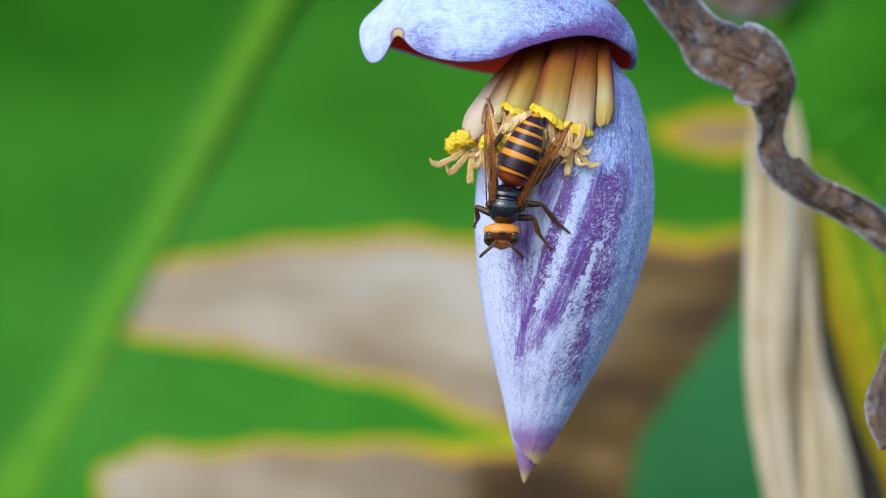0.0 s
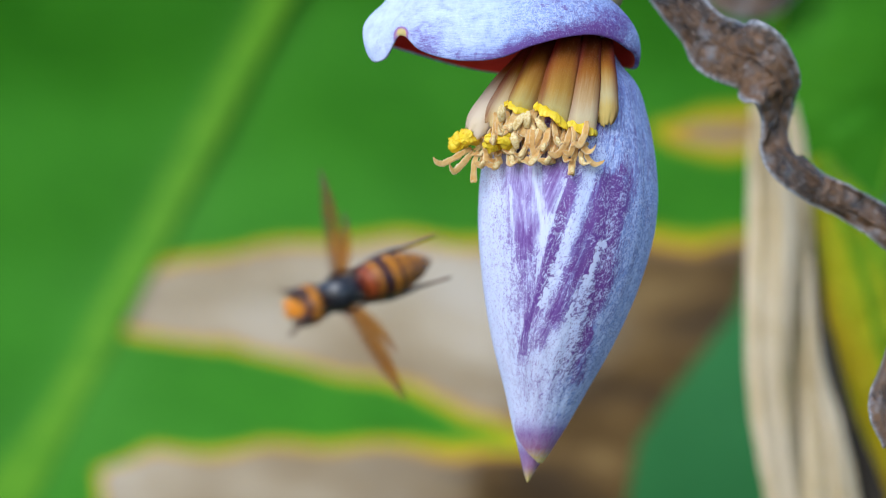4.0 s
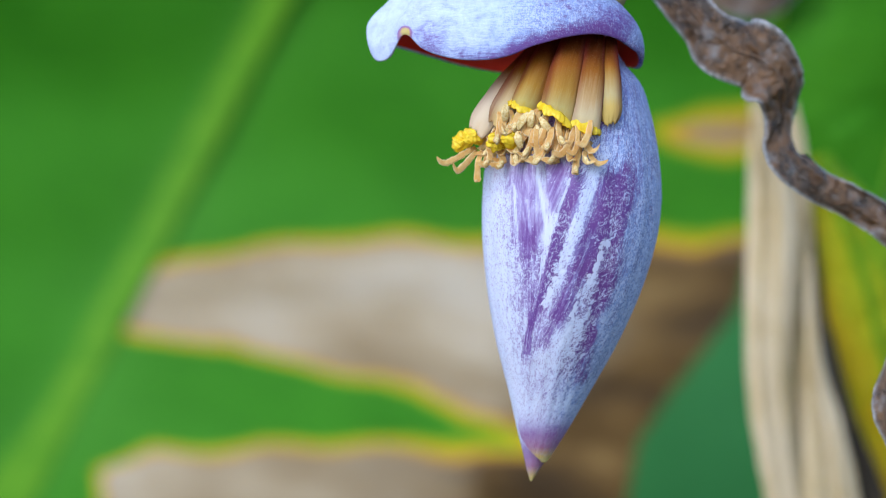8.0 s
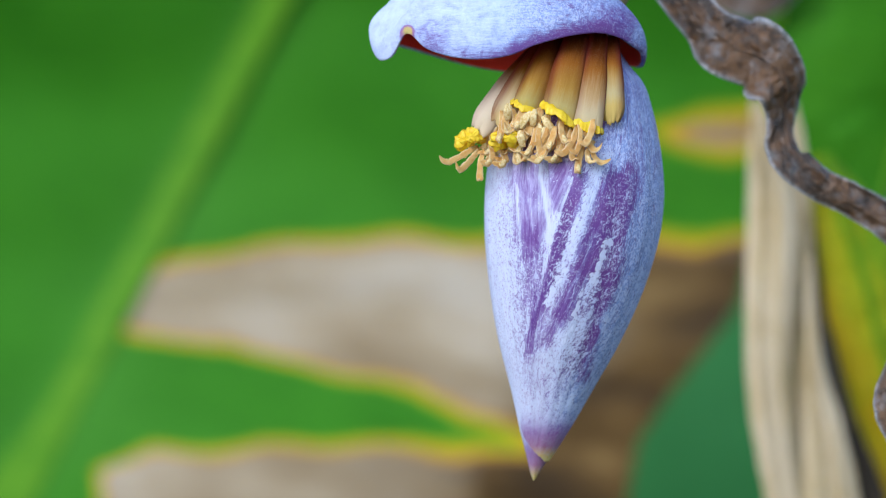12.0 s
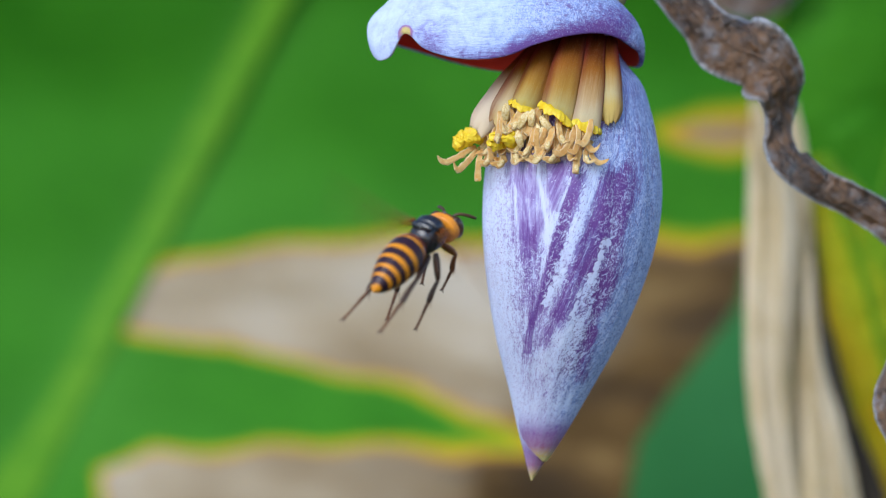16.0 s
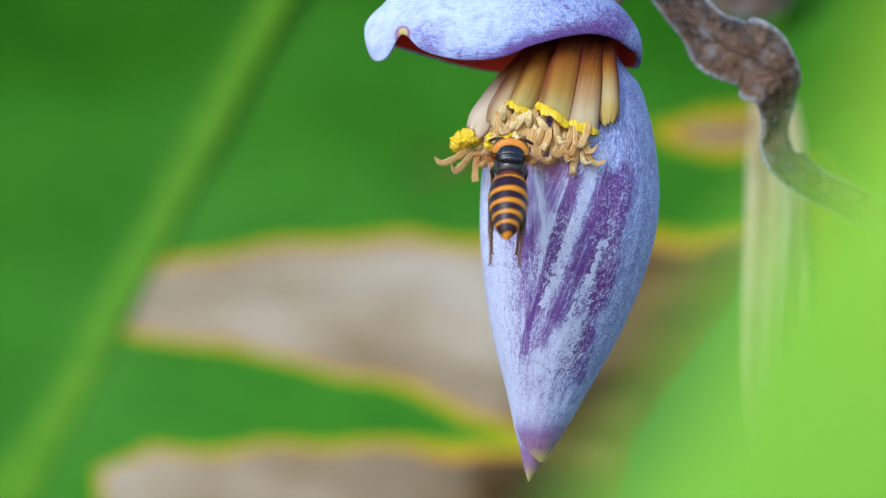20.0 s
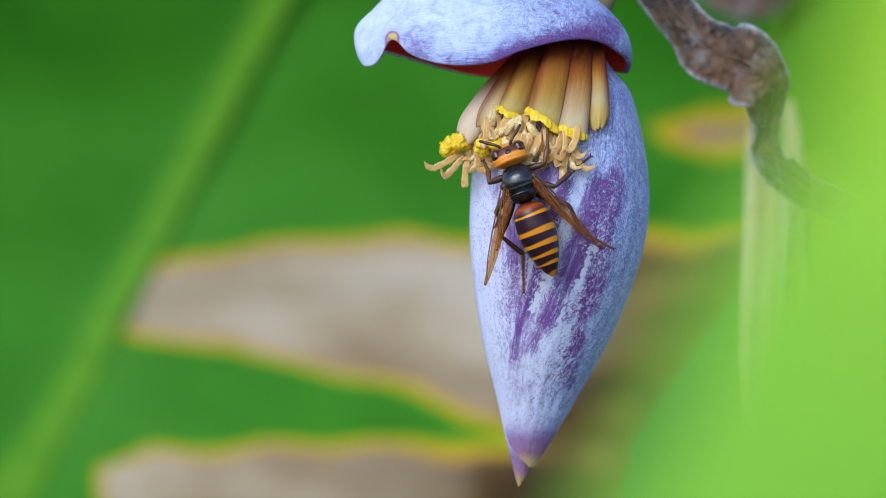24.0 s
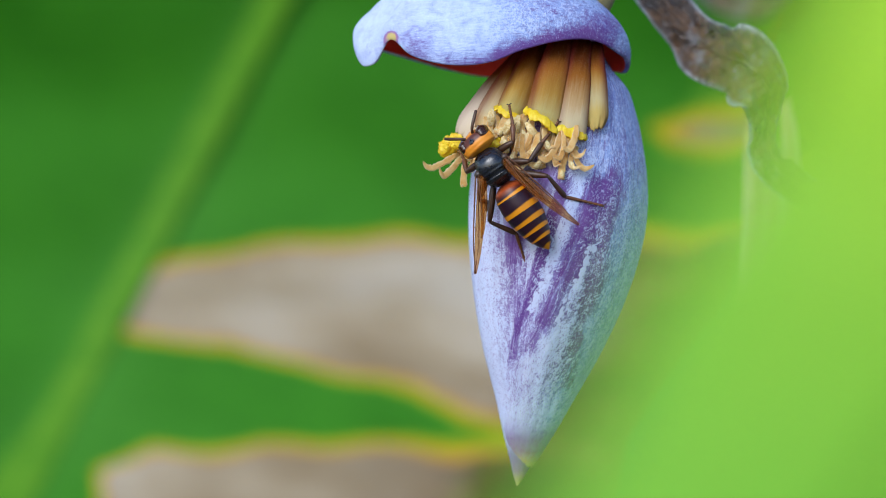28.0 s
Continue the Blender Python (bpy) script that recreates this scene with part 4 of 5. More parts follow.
head = lump("head", [(-2.8, 1.2, 1.2, 0), (-2.2, 4.0, 3.5, 0), (-0.9, 5.15, 4.2, 0.1), (0.8, 5.0, 4.1, 0), (2.3, 4.3, 3.6, -0.4), (3.5, 2.5, 2.4, -0.9), (4.0, 0.8, 0.8, -1.2)], HEAD, hornet, "orange head with a brown crown", 40, attrs={
    "band": lambda y, a: float(np.clip((y - 0.1) / 0.5, 0, 1) * np.clip((2.9 - y) / 0.5, 0, 1) * np.clip((math.sin(a) - 0.25) / 0.25, 0, 1)), "rust": lambda y, a: float(np.clip((y + 0.5) / 0.5, 0, 1) * np.clip((math.sin(a) - 0.1) / 0.3, 0, 1) * 0.1)})
head.location = (0, 0.0081, -0.0004)
head.rotation_euler = (radians(-14), 0, 0)
for s in (-1, 1):
    eye = lump("eye", [(-2.3, 0.2, 0.2, 0.5), (-1.5, 1.3, 2.4, 0.4), (0, 1.8, 3.3, 0), (1.5, 1.55, 2.8, -0.5), (2.5, 0.2, 0.3, -0.9)], EYE_DARK, head, "dark brown compound eye", 28, shift=(3.35 * s, 1.4, 0.1))
    tube("antenna", [(1.1 * s, 2.2, 1.8), (1.9 * s, 3.4, 2.8), (3.0 * s, 4.4, 2.9), (4.8 * s, 5.9, 2.2), (6.2 * s, 7.2, 1.2)], [0.48, 0.42, 0.46, 0.5, 0.4], LEG_SKIN, head, "dark rusty antenna", 8, 18)
    tube("mandible", [(1.6 * s, 2.0, -2.6), (1.7 * s, 3.0, -3.8), (0.7 * s, 3.4, -4.8)], [0.95, 0.85, 0.3], ORANGE, head, "stout orange jaw", 10, 12)
lump("face_plate", [(1.2, 1.2, 0.8, 0), (2.4, 2.5, 2.0, -1.0), (3.4, 2.0, 2.0, -1.7), (4.2, 1.1, 1.2, -2.3), (4.5, 0.2, 0.2, -2.5)], ORANGE, head, "domed orange face plate", 24)
lump("crown_patch", [(-0.2, 0.2, 0.2, 3.6), (0.2, 0.9, 0.75, 3.6), (1.1, 1.1, 0.85, 3.3), (1.8, 0.7, 0.6, 2.9), (2.1, 0.2, 0.2, 2.6)], BLACK, head, "black spot on the crown", 18)
for ox, oy in ((0, 1.15), (-0.5, 0.35), (0.5, 0.35)):
    lump("ocellus", [(-0.3, 0.05, 0.05, 0), (0, 0.32, 0.32, 0), (0.3, 0.05, 0.05, 0)], BLACK, head, "", 10, shift=(ox, oy + 0.2, 4.35 - oy * 0.3))

# abdomen: six overlapping rings, dark with an orange hind band, and an orange tip
AB_Y = [-5.6, -6.8, -9.0, -12, -15.5, -18.8, -22, -24.8, -26.8, -28.4]
AB_R = [1.2, 3.7, 5.1, 5.7, 5.7, 5.2, 4.2, 3.0, 1.7, 0.12]


def ab_r(y):
    return max(0.1, float(ease([-v for v in AB_Y], AB_R, -y)))


CUTS = [-5.7, -9.9, -15.2, -18.9, -22.0, -24.6, -28.4]
BANDS = [0.9, 1.7, 1.45, 1.15, 0.95, 1.8]
for k in range(6):
    y0, y1 = CUTS[k] + (0.5 if k else 0), CUTS[k + 1]
    lip_r = 0.16
    rows = []
    for q in np.linspace(0, 1, 9):
        y = y0 + (y1 - y0) * q
        r = ab_r(y) + lip_r * q * (k < 5) - (0.25 if k and q == 0 else 0)
        rows.append((-y, r * 0.94, r * 0.93, 0.4 - 0.05 * max(0, -y - 10)))
    band = BANDS[k]
    # turned round the y axis, growing towards the tail, so mirrored in y
    ob = lump("abdomen" if k == 0 else "abdomen_ring", rows, BANDED, hornet if k == 0 else abdomen, "", 36, flip=True, shift=(0, 5.6, 0), attrs={
        "band": lambda y, a, e=-y1, b=band: float(np.clip((y - (e - b - 0.25 * math.sin(a * 2))) / 0.35, 0, 1)),
        "rust": lambda y, a, kk=k: max(0.0, 1 - abs(y - 7.2) / 1.8) if kk == 0 else 0.0})
    if k == 0:
        abdomen = tagged(ob, "dark abdomen with orange bands")
        abdomen.location = (0, -0.0056, 0)
lump("waist", [(-8.4, 1.0, 1.0, -0.2), (-7.2, 1.3, 1.3, -0.4), (-6.0, 1.8, 1.8, -0.8)], BLACK, hornet)


def wing_mesh(name, length, width, s, hind=False):
    """A thin wing with its root at the origin; its length runs along x."""
    nu, nv = 40, 12
    P = np.zeros((nu, nv, 3))
    lead = np.zeros((nu, nv))
    far = np.zeros((nu, nv))
    flow = np.zeros((nu, nv, 3))
    for i in range(nu):
        u = i / (nu - 1)
        w = width * (0.14 + 0.86 * math.sin(math.pi * min(1.0, 0.10 + 0.80 * u ** 0.85)) ** 0.75) * (1 - 0.62 * u ** 7)
        for j in range(nv):
            v = j / (nv - 1)
            P[i, j] = (s * length * u, width * 0.16 * math.sin(u * 2.6) - v * w, 0.55 * math.sin(v * 13) * (1 - 0.3 * u) * (0.4 if hind else 0.75))
            far[i, j] = u
            lead[i, j] = max(0.0, 1 - v * 5.5)
            flow[i, j] = (length * u, v * w, 3 * s)
    return sheet(name, P, 0.06, {"lead": lead, "far": far, "flow": flow}, [WING])


wings = []
for s in (-1, 1):
    fore = attach("forewing", wing_mesh("forewing", 28.5, 3.7, s), hornet, "amber-brown forewing")
    rear = attach("hindwing", wing_mesh("hindwing", 17, 2.5, s, True), hornet, "amber-brown hindwing")
    for w0, run in ((0.9, [(0.3, -0.2), (10, -0.1), (21, -0.4), (27, -1.6)]), (0.7, [(0.6, -1.1), (9, -1.9), (16, -2.4), (22, -2.7)]), (0.6, [(0.6, -1.4), (7, -2.8), (13, -4.0)]), (0.5, [(15, -0.6), (17.5, -3.0)])):
        tube("vein", [(s * x, y + 1.0, 0.35) for x, y in run], [0.26 * w0, 0.22 * w0, 0.12 * w0], RUST, fore, "", 6, 14)
    wings.append((fore, s, (4.5, 0.4, 3.3), 0))
    wings.append((rear, s, (4.2, -1.2, 2.8), 1))

# legs: thigh, shin and a foot of small joints, each turning on its own
LEG_ROOT = {"fore": (2.8, 3.2, -3.2), "middle": (3.2, -0.8, -4.0), "hind": (3.0, -4.0, -3.8)}
LEG_LONG = {"fore": (6.0, 5.0, 6.5), "middle": (7.6, 6.6, 8.6), "hind": (11.0, 8.6, 12.0)}


def make_leg(which):
    a, b, c = LEG_LONG[which]
    hairy = RUST if which == "fore" else LEG_SKIN
    thigh = tube("thigh", [(0, 0, 0), (0, a * 0.3, 0.15), (0, a * 0.7, 0.25), (0, a, 0)], [0.75, 1.05, 0.95, 0.62], LEG_SKIN, hornet, "dark polished thigh", 12, 14)
    shin = tube("shin", [(0, 0, 0), (0, b * 0.45, 0.2), (0, b * 0.85, 0.1), (0, b, 0)], [0.52, 0.72, 0.84, 0.60], hairy, hornet, "dark rusty shin", 10, 14)
    for e in (-1, 1):
        tube("spur", [(0.3 * e, b * 0.94, -0.3), (0.7 * e, b * 1.08, -0.7), (0.9 * e, b * 1.2, -0.9)], [0.16, 0.12, 0.04], RUST, shin, "", 6, 6)
    foot = tube("foot", [(0, 0, 0), (0, c * 0.2, 0.1), (0, c * 0.42, 0)], [0.5, 0.5, 0.42], RUST, hornet, "jointed brown foot", 8, 8)
    for n in range(4):
        y0, y1 = c * (0.42 + 0.13 * n), c * (0.42 + 0.13 * (n + 1))
        tube("tarsus", [(0, y0, 0), (0, y0 * 0.35 + y1 * 0.65, 0), (0, y1, 0)], [0.26, 0.46, 0.36], RUST, foot, "", 8, 6)
    for e in (-1, 1):
        tube("claw", [(0, c * 0.94, 0), (0.5 * e, c, 0.05), (0.75 * e, c * 1.03, -0.5)], [0.22, 0.17, 0.05], LEG_SKIN, foot, "", 6, 6)
    return thigh, shin, foot


legs = [(s, which, make_leg(which)) for s in (-1, 1) for which in LEG_ROOT]

# short stiff hairs on the thorax
hv, hf = [], []
for n in range(520):
    a, y = rng.uniform(0.1, math.pi - 0.1), rng.uniform(-5.6, 5.2)
    rad = float(np.interp(y, [-6.2, -5.4, -3.2, -0.2, 2.4, 4.3, 5.4], [0.5, 2.5, 4.2, 4.78, 4.4, 3.4, 2.0]))
    if abs(y - 0.8) < 3.2 and math.sin(a) > 0.55:
        continue
    at = np.array((rad * math.cos(a), y, rad * math.sin(a) * 1.0))
    tip = at + np.array((math.cos(a), rng.uniform(-0.5, 0.7), math.sin(a))) * rng.uniform(0.5, 1.0)
    wide = np.array((-math.sin(a), rng.uniform(-0.4, 0.4), math.cos(a))) * 0.035
    hv += [at - wide, at + wide, tip]
    hf.append((3 * len(hf), 3 * len(hf) + 1, 3 * len(hf) + 2))
fuzz = attach("fuzz", raw_mesh("fuzz", np.array(hv) / 1000, hf, None, [RUST]), thorax, "short brown hairs")
tagged(fuzz, kind="stuff")

# ---- bright leaf swaying close in front of the lens ----
near_leaf = base("young_banana_leaf", (120, -700, 0), "bright yellow-green young banana leaf swaying near the camera", "leaf")
ribbon("blade", [(-10, 0, -64), (5, 0, -40), (17.6, 0, -20), (30, 0, 0), (36.4, 0, 20), (38, 0, 42), (36, 0, 66)], [26, 29, 30, 30, 30, 28, 24], [0, 0, 0, 0], BLADE_YOUNG, near_leaf, 0.6, 3, 0.4, 60, 24, 40, rib=1.2, rib_material=RIB)
tube("petiole", [(-9, 0, -62), (-12, 0, -110), (0, 10, -400), (10, 20, -1205)], [2, 4, 6, 9], RIB, near_leaf, "", 10, 30)


# ---- movement ----
def motions():
    def sway(x, z):
        return Matrix.Translation(CENTRE + Vector((HUB[0] + x, HUB[1], HUB[2] + z)) / 1000)

    walk(blossom, [(0, sway(-2.08, -0.45)), (0.5, sway(-2.54, -0.44)), (1, sway(-2.00, -0.25)), (1.5, sway(-1.41, -0.03)), (2, sway(-1.87, -0.25)), (2.5, sway(-1.72, -0.40)), (3, sway(-1.37, -0.27)), (3.5, sway(-1.26, -0.21)), (5.5, sway(-0.48, -0.20)), (6, sway(-0.69, -0.08)), (6.5, sway(-0.24, -0.03)), (7, sway(0.00, -0.03)), (7.5, sway(-0.20, -0.03)), (8, sway(0.00, -0.00)), (8.5, sway(0.18, 0.04)), (9, sway(0.30, 0.04)), (9.5, sway(0.36, 0.05)), (10, sway(0.42, 0.06)), (10.5, sway(0.63, 0.24)), (11, sway(0.69, 0.29)), (11.5, sway(0.53, 0.29)), (12, sway(0.73, 0.29)), (12.5, sway(0.78, 0.29)), (14.5, sway(0.11, 0.25)), (15, sway(0.28, 0.26)), (15.5, sway(0.17, 0.25)), (16, sway(0.17, 0.25)), (16.5, sway(0.48, 0.33)), (17, sway(0.33, 0.41)), (17.5, sway(0.06, 0.21)), (18, sway(-0.05, 0.02)), (18.5, sway(-0.11, 0.10)), (19, sway(0.07, 0.25)), (19.5, sway(-0.30, 0.14)), (20, sway(-0.64, -0.01)), (20.5, sway(-0.90, -0.21)), (21, sway(-1.09, -0.32)), (21.5, sway(-1.01, -0.51)), (23.5, sway(-2.25, -1.01)), (24, sway(-3.62, -1.49)), (24.5, sway(-4.01, -1.04)), (25, sway(-2.45, -0.76)), (25.5, sway(-2.86, -0.73)), (26, sway(-3.51, -0.72)), (26.5, sway(-2.79, -0.79)), (27, sway(-2.84, -1.03)), (27.5, sway(-2.61, -0.96)), (28, sway(-3.99, -1.44))])

    def sway(x, z):
        return Matrix.Translation(CENTRE + Vector((100 + x, 22, 60 + z)) / 1000)

    walk(shrivelled, [(0, sway(-2.15, -1.08)), (0.5, sway(-2.41, -0.83)), (1, sway(-1.98, -0.66)), (1.5, sway(-1.49, -0.47)), (2, sway(-1.79, -0.49)), (2.5, sway(-1.72, -0.74)), (3, sway(-1.38, -0.64)), (3.5, sway(-1.19, -0.42)), (5.5, sway(-0.42, -0.34)), (6, sway(-0.45, -0.10)), (6.5, sway(-0.21, -0.10)), (7, sway(-0.04, -0.11)), (7.5, sway(-0.13, -0.06)), (8, sway(0.00, -0.00)), (8.5, sway(0.21, 0.11)), (9, sway(0.28, 0.13)), (9.5, sway(0.36, 0.15)), (10, sway(0.45, 0.19)), (10.5, sway(0.55, 0.30)), (11, sway(0.64, 0.43)), (11.5, sway(0.57, 0.45)), (12, sway(0.64, 0.43)), (12.5, sway(0.68, 0.45)), (14.5, sway(0.21, 0.47)), (15, sway(0.21, 0.47)), (15.5, sway(0.21, 0.47)), (16, sway(0.19, 0.45)), (16.5, sway(0.38, 0.47)), (17, sway(0.34, 0.51)), (17.5, sway(0.11, 0.32)), (18, sway(-0.02, 0.26)), (18.5, sway(-0.11, 0.26)), (19, sway(-0.02, 0.30)), (19.5, sway(-0.32, 0.34)), (20, sway(-0.81, 0.24)), (20.5, sway(-0.85, 0.04)), (21, sway(-1.11, -0.19)), (21.5, sway(-1.32, -0.32)), (23.5, sway(-2.89, -0.97)), (24, sway(-3.89, -1.40)), (24.5, sway(-4.04, -1.30)), (25, sway(-2.85, -1.15)), (25.5, sway(-3.02, -1.02)), (26, sway(-3.42, -0.98)), (26.5, sway(-3.04, -1.10)), (27, sway(-3.15, -1.28)), (27.5, sway(-3.17, -1.04)), (28, sway(-4.40, -1.62))])

    def sway(x, z):
        return Matrix.Translation(CENTRE + Vector((130 + x, 10, -45 + z)) / 1000)

    walk(scrap, [(0, sway(-2.1, -1)), (3.5, sway(-1.2, -0.4)), (8, sway(0, 0)), (12.5, sway(0.5, 0.4)), (20, sway(-0.7, 0)), (24, sway(-3.8, -1.2)), (25, sway(-2.7, -1)), (28, sway(-4.2, -1.4))])

    def poise(x, y, z, heading, tilt, roll):
        """Hornet pose: heading clockwise from straight up, tilt of the head towards the camera, roll about its length."""
        return Matrix.Translation(CENTRE + Vector((x, y, z)) / 1000) @ pose(0, 0, 0, 0, heading, 0) @ pose(0, 0, 0, 90 + tilt, 0, 0) @ pose(0, 0, 0, 0, roll, 0)

    walk(hornet, [
        (0, poise(17.8, -33, 12.6, 187, 0, 0)),
        (0.4, poise(17.4, -33, 13.4, 188, 0, 0)),
        (0.8, poise(16.6, -33, 15.2, 191, 2, 0)),
        (1.3, poise(15.6, -33, 16.5, 195, 4, 0)),
        (1.6, poise(15.1, -33, 16.9, 197, 5, 0)),
        (2, poise(14.7, -34, 17.4, 200, 8, -5)),
        (2.6, poise(14.2, -35, 17.4, 204, 12, -8)),
        (3, poise(14.9, -36, 17.2, 206, 14, -8)),
        (3.3, poise(14.4, -37, 17.0, 209, 14, -5)),
        (3.4, poise(13.2, -40, 15.6, 213, 16, 0)),
        (3.5, poise(11.8, -45, 13.0, 219, 18, 0)),
        (3.7, poise(2.5, -70, 3.3, 238, 20, 0)),
        (4, poise(-26.7, -130, -11.5, 250, 15, 0)),
        (4.4, poise(-82.4, -220, -15.5, 265, 0, 0)),
        (4.9, poise(-160.5, -250, -7.4, 270, -10, 0)),
        (7, poise(-224.5, -200, -1.2, 300, -10, -20)),
        (10, poise(-238.6, -150, 1.6, 350, -10, -40)),
        (12.5, poise(-207.6, -100, 6.1, 30, -10, -60)),
        (13.5, poise(-137.0, -70, 17.2, 50, -8, -75)),
        (14.1, poise(-63.6, -55, 15.9, 58, -8, -76)),
        (14.5, poise(-34.6, -40, 8.3, 66, -6, -76)),
        (14.8, poise(-28.2, -40, -0.5, 72, -6, -76)),
        (15, poise(-23.4, -40, -4.0, 68, -8, -74)),
        (15.2, poise(-19.5, -41.6, -1.3, 66, -12, -66)),
        (15.5, poise(-16.9, -44.8, 3.0, 54, -32, -56)),
        (15.8, poise(-8.6, -52.8, 2.6, 56, -44, -50)),
        (16, poise(-4.2, -58, 3.6, 56, -50, -46)),
        (16.4, poise(13.0, -70.4, 1.4, 46, -68, -30)),
        (16.8, poise(22.7, -67.2, 4.8, 34, -67, -18)),
        (17, poise(25.3, -62, 9.6, 29, -64, -12)),
        (17.4, poise(29.7, -60.8, 15.3, 20, -62, -5)),
        (17.6, poise(33.2, -60.8, 18.3, 4, -62, 0)),
        (17.8, poise(35.2, -56, 22.3, 1, -57, 0)),
        (18, poise(35.8, -54.4, 22.9, 353, -57, 0)),
        (18.2, poise(38.4, -51.2, 21.8, 343, -57, 0)),
        (18.4, poise(39.7, -48, 22.5, 338, -54, 5)),
        (18.6, poise(37.1, -45.6, 23.4, 338, -54, 5)),
        (18.8, poise(32.7, -43.2, 23.9, 348, -57, 0)),
        (19, poise(29.1, -41.6, 24.9, 350, -54, 0)),
        (19.2, poise(26.9, -40, 23.5, 353, -54, 0)),
        (19.5, poise(28.7, -38.4, 21.6, 340, -54, 0)),
        (19.7, poise(24.4, -38.4, 20.7, 345, -54, 0)),
        (20, poise(18.9, -46, 23.5, 4, -54, 0)),
        (20.3, poise(22.6, -44, 22.8, 357, -60, 0)),
        (20.6, poise(26.5, -41, 22.4, 351, -46, 0)),
        (20.8, poise(25.1, -36, 21.0, 352, -8, 0)),
        (21, poise(23.2, -34, 20.1, 345, 0, 0)),
        (21.5, poise(24.8, -33, 19.8, 343, 0, 0)),
        (22.5, poise(23.9, -33, 19.8, 341, 0, 0)),
        (23.5, poise(23.4, -33, 18.7, 340, 0, 0)),
        (24, poise(21.8, -33, 18.7, 340, 0, 0)),
        (24.5, poise(22.6, -33, 18.7, 338, 0, 0)),
        (25, poise(22.4, -33, 19.3, 332, 0, 0)),
        (25.3, poise(22.2, -33, 18.9, 330, 0, 0)),
        (25.6, poise(19.2, -33, 18.9, 326, 0, 0)),
        (26, poise(17.6, -32, 19.5, 328, 0, 0)),
        (26.4, poise(18.1, -32, 19.5, 327, 0, 0)),
        (27, poise(16.5, -31, 23.3, 328, 0, -6)),
        (27.6, poise(16.2, -31, 23.7, 328, 0, -6)),
        (28, poise(14.4, -31, 23.4, 326, 0, -8))])

    def near(x, lean, z=0.0):
        return Matrix.Translation(CENTRE + Vector((x, -700, z)) / 1000) @ pose(0, 0, 0, 0, lean, 0)

    walk(near_leaf, [(0, near(70, 4)), (18.5, near(70, 4)), (19.0, near(54, 4)), (19.2, near(45, 4)), (19.5, near(37, 4)), (20.0, near(35, 5)), (20.5, near(37, 4)), (21.0, near(44, 0)), (21.3, near(40, 0)), (21.5, near(39, 0)),
                     (22.5, near(31, 0)), (23.5, near(28, 0)), (23.8, near(28, 0)), (24.1, near(35, -2)), (24.4, near(42, -4)), (24.7, near(56, -4)), (25.0, near(57, -4)), (25.3, near(51, -2)), (25.6, near(42, -2)), (25.9, near(38.5, 0)),
                     (26.2, near(40, 0)), (26.5, near(42, 0)), (26.8, near(39, 0)), (27.0, near(34, -2)), (27.4, near(24, 0)), (27.7, near(22, 2)), (28.0, near(26.5, 1))])

    # the abdomen droops in flight, and the head turns aside before take-off
    stem = Matrix.Translation((0, -0.0056, 0))
    walk(abdomen, [(0, stem @ pose(0, 0, 0, 0, 0, -16)), (1.6, stem @ pose(0, 0, 0, 0, 0, -16)), (2.6, stem @ pose(0, 0, 0, 0, 0, -18)), (3.4, stem @ pose(0, 0, 0, 2, 0, -18)), (3.8, stem @ pose(0, 0, 0, 14, 0, 0)), (20.5, stem @ pose(0, 0, 0, 14, 0, 0)), (20.9, stem), (28.0, stem)])

    def nod(up, turn, lean, low=0.0, ahead=0.0):
        return Matrix.Translation((0, 0.0081 + ahead / 1000, -0.0004 - low / 1000)) @ pose(0, 0, 0, up, lean, turn)

    walk(head, [(0, nod(8, 6, 0)), (0.8, nod(14, -4, 0)), (1.6, nod(24, -10, -6)), (2.4, nod(30, -14, -10, 0, 1.0)), (3.5, nod(32, -12, -10, 0, 1.4)), (5.0, nod(-10, 0, 0)), (14.5, nod(16, 0, 0)), (15.2, nod(16, 0, 0)), (16.0, nod(4, 0, 0)), (17.0, nod(-14, 0, 0, 0.4)), (20.4, nod(-20, 0, 0, 0.8)), (20.9, nod(-14, 0, 0)), (23.5, nod(-12, 0, 0)),
                (25.0, nod(-8, 8, -6)), (28.0, nod(-8, 8, -8))])

    # wings: rest angles, and a beat while it flies
    def rest(t, s):
        wide = [9, 18, 23, 30, 35, 34, 25, 23, 14] if s > 0 else [24, 26, 29, 38, 42, 36, 32, 31, 37]
        return float(np.interp(t, [0, 1.6, 2.0, 2.6, 3.0, 20.9, 21.4, 25.5, 28.0], wide))

    def flying(t):
        return 3.02 < t < 4.9 or 13.5 < t < 21.05

    for ob, s, root, rear in wings:
        rows = []
        for f in range(0, 841):
            t = f / 30
            if flying(t):
                beat = (66 if t > 20.75 else 84) * math.sin(math.pi * f / 2) - 6
                sweep, flap, twist = (-14 if not rear else -26) - (22 if t > 20.75 else 0), beat, 18 * math.cos(math.pi * f / 2)
            elif f % 6 == 0 or f in (90, 632):
                sweep, flap, twist = -(90 - rest(t, s)) + (-1 if rear else 0), -8, 36
            else:
                continue
            rows.append((t, Matrix.Translation(Vector((root[0] * s, root[1], root[2])) / 1000) @ pose(0, 0, 0, 0, -s * flap, 0) @ pose(0, 0, 0, 0, 0, s * sweep) @ pose(0, 0, 0, -twist, 0, 0)))
        walk(ob, rows)

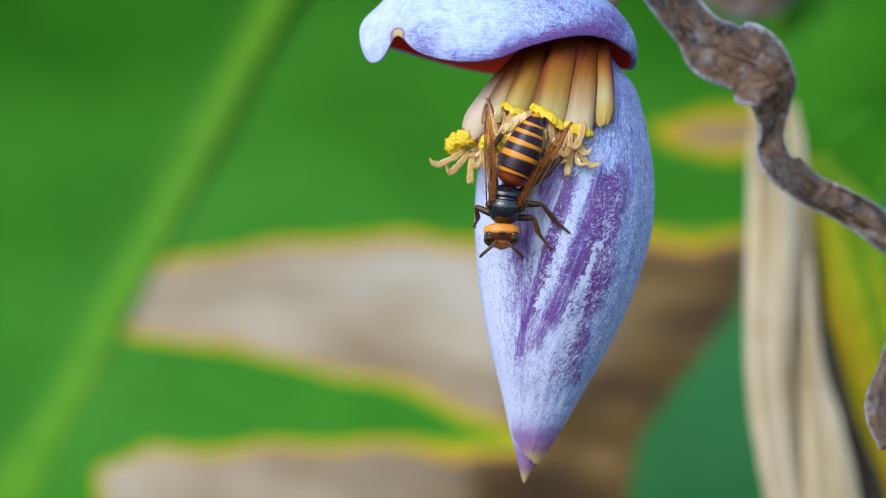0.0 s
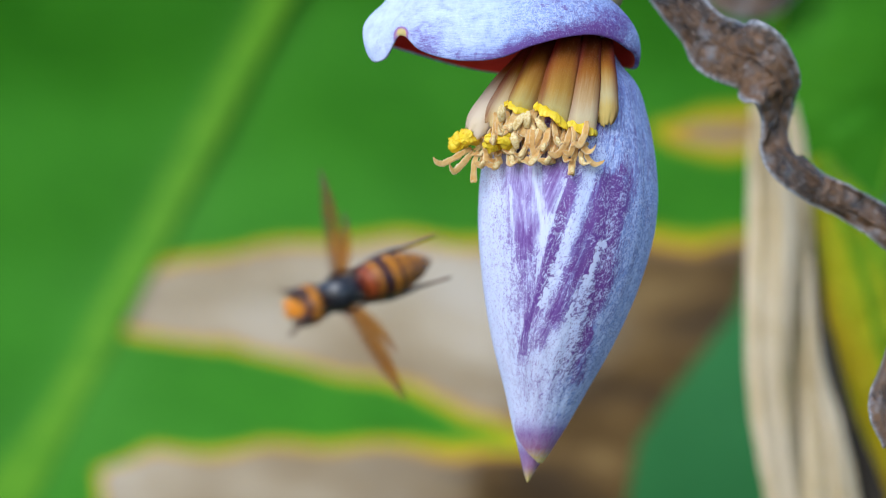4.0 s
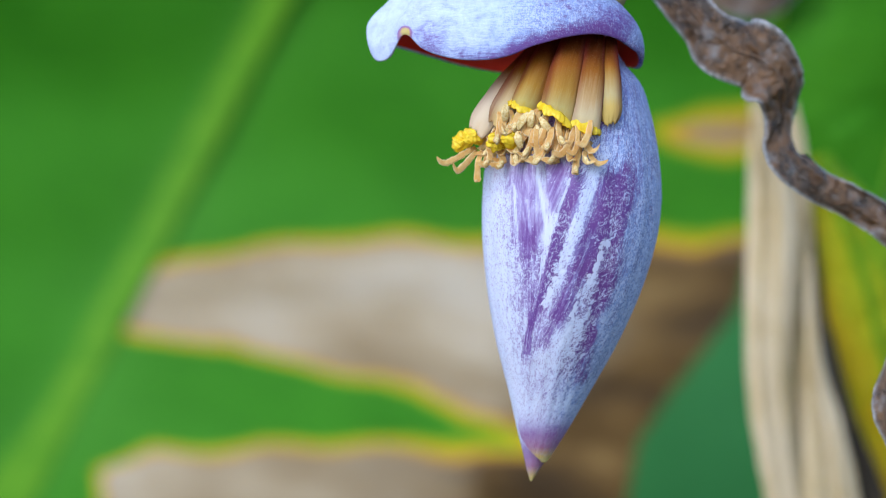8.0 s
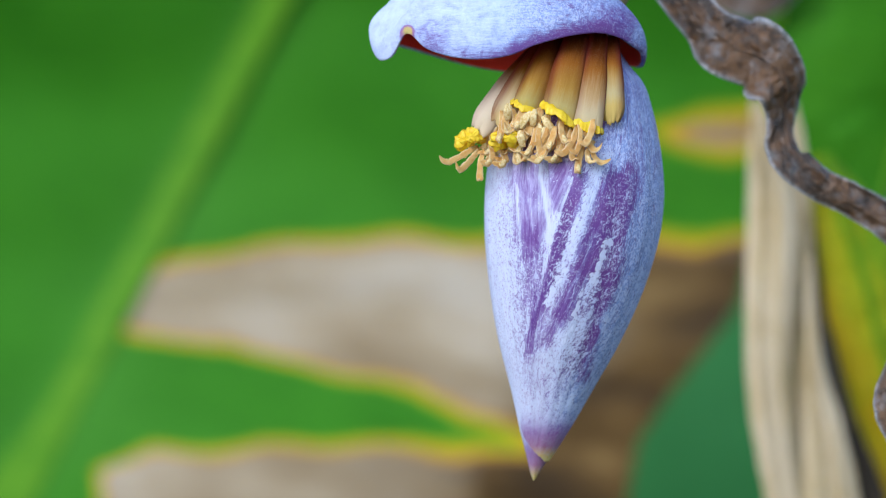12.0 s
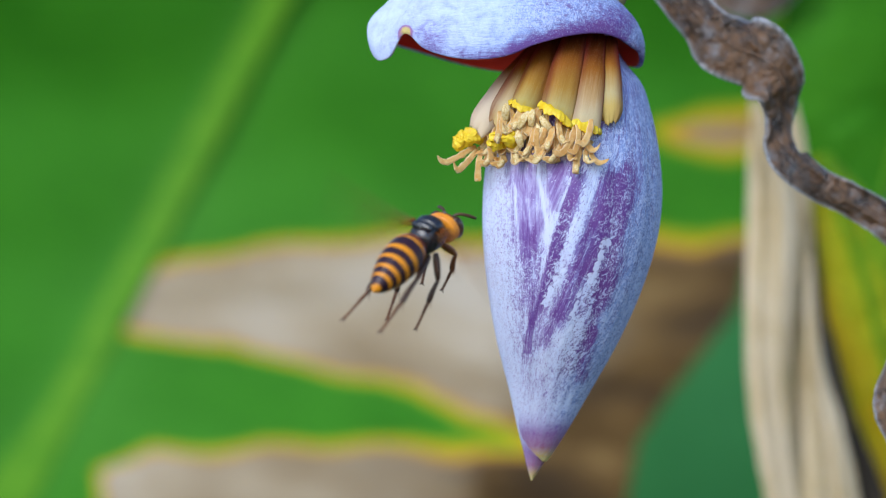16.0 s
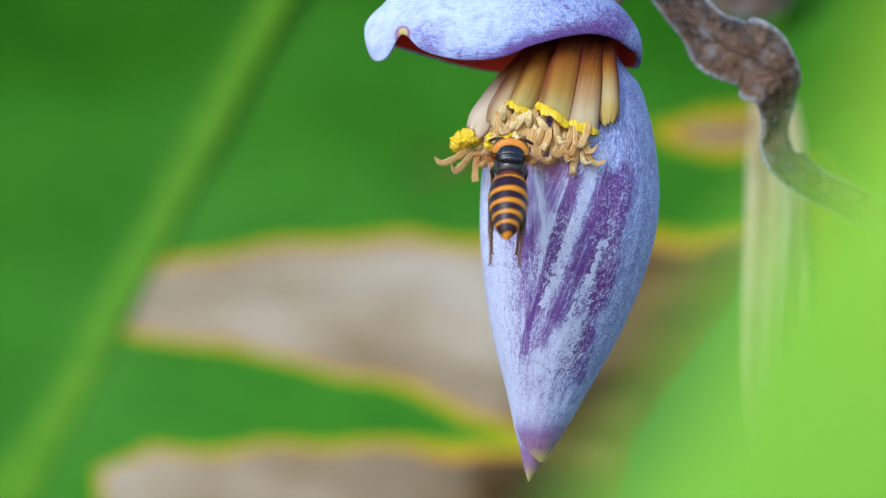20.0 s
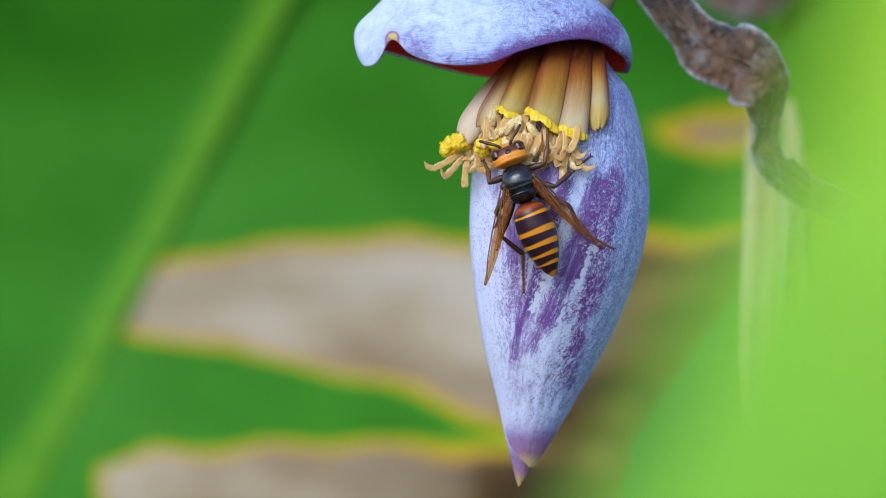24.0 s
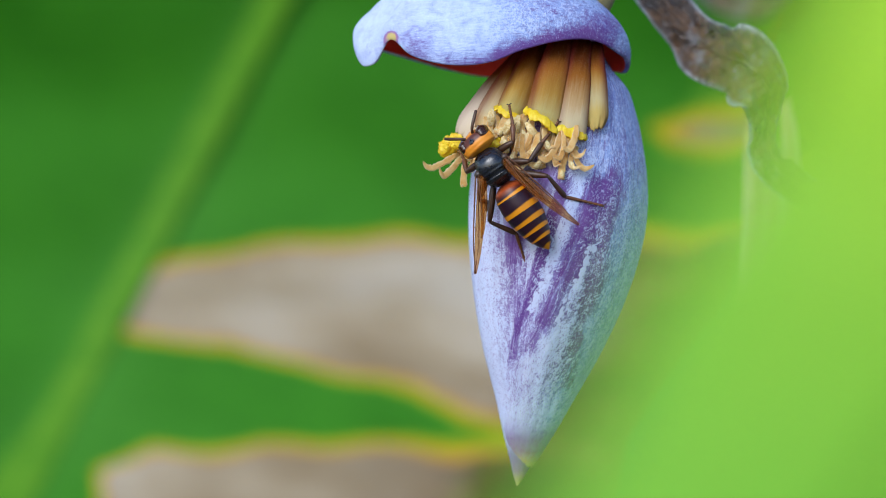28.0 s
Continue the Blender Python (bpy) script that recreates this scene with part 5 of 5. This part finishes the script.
    # legs: knee, heel and toe in the hornet's own space while it sits, flies and sits again
    SIT = {(1, "fore"): ((6.2, 3.4, -4.4), (4.4, 6.4, -8.0), (4.6, 8.6, -13.0)), (1, "middle"): ((5.0, -2.5, -8), (5.0, -2.5, -14), (5.5, -2, -21)),
           (1, "hind"): ((7.8, -9.6, -2.4), (6.6, -14.2, -6.4), (11.4, -20.0, -9.0)), (-1, "fore"): ((-9.4, 0.6, -2.0), (-11.6, 3.6, -3.8), (-16.4, 6.6, -6.2)),
           (-1, "middle"): ((-10.6, -4.0, -1.8), (-16.2, -0.6, -4.0), (-22.4, 1.6, -7.2)), (-1, "hind"): ((-8.2, -12.2, -2.0), (-9.8, -18.2, -5.2), (-13.4, -24.6, -7.6))}
    turn = Matrix.Rotation(radians(-13), 3, "Z")
    SIT = {key: [tuple(turn @ Vector(p)) for p in joints] for key, joints in SIT.items()}
    FLY = {"fore": ((4.6, 6.4, -6.6), (4.0, 6.2, -10.6), (3.4, 3.8, -14.0)), "middle": ((5.6, -3.2, -10.0), (5.0, -6.4, -15.0), (4.6, -10.6, -20.0)), "hind": ((5.6, -13.6, -5.6), (5.2, -20.2, -9.8), (5.8, -31.0, -13.6))}
    REST = {(1, "fore"): ((7.4, 2.9, -2.0), (9.8, 6.8, -3.6), (11.8, 12.0, -5.6)), (1, "middle"): ((8.8, -4.0, -1.6), (13.6, -2.0, -4.0), (20.6, 0.4, -7.0)),
            (1, "hind"): ((11.6, -11.0, -1.6), (12.0, -18.0, -5.0), (18.4, -25.2, -7.6)), (-1, "fore"): ((-5.8, 3.2, -5.0), (-4.8, 6.6, -8.6), (-5.0, 9.4, -13.0)),
            (-1, "middle"): ((-9.0, -5.4, -3.6), (-8.2, -7.2, -10.0), (-11.0, -9.6, -16.6)), (-1, "hind"): ((-9.4, -11.6, -2.6), (-5.8, -17.6, -5.0), (-8.6, -26.0, -7.6))}

    def limb(s, which, joints):
        """Poses of thigh, shin and foot that point from joint to joint at their fixed lengths."""
        x, y, z = LEG_ROOT[which]
        at, aim, out = Vector((s * x, y, z)), Vector((s * x, y, z)), []
        for long, to in zip(LEG_LONG[which], joints):
            way = (Vector(to) - aim).normalized()
            out.append(Matrix.Translation(at / 1000) @ way.to_track_quat("Y", "Z").to_matrix().to_4x4())
            at, aim = at + way * long, Vector(to)
        return out

    for s, which, pieces in legs:
        def mean(p, q):
            return [tuple(0.5 * (a + b) for a, b in zip(u, v)) for u, v in zip(p, q)]
        sit, rest_at, fly = SIT[s, which], REST[s, which], [(s * x, y, z) for x, y, z in FLY[which]]
        down = [(s * x, y, z) for x, y, z in ((4.8, -14.2, -5.0), (4.2, -22.4, -7.4), (3.8, -34.0, -9.6))] if which == "hind" else [(s * x, y, z) for x, y, z in ((4.4, -2.0, -9.0), (3.6, -6.0, -13.6), (3.0, -12.6, -18.0))] if which == "middle" else fly
        stages = [(0, sit), (0.9, sit), (1.6, [(x, y + 0.5, z) for x, y, z in sit]), (3.3, sit), (3.6, mean(sit, fly)), (4.0, fly), (14.5, fly), (15.3, [(x, y + 0.8, z + 0.6) for x, y, z in fly]), (16.1, fly), (17.0, down), (20.3, down), (20.6, mean(down, rest_at)), (20.8, rest_at),
                  (24.0, rest_at), (25.6, [(x + 0.3, y + 0.6, z) for x, y, z in rest_at]), (28.0, rest_at)]
        keyed = [(t, limb(s, which, joints)) for t, joints in stages]
        for n, piece in enumerate(pieces):
            walk(piece, [(t, m[n]) for t, m in keyed])


motions()
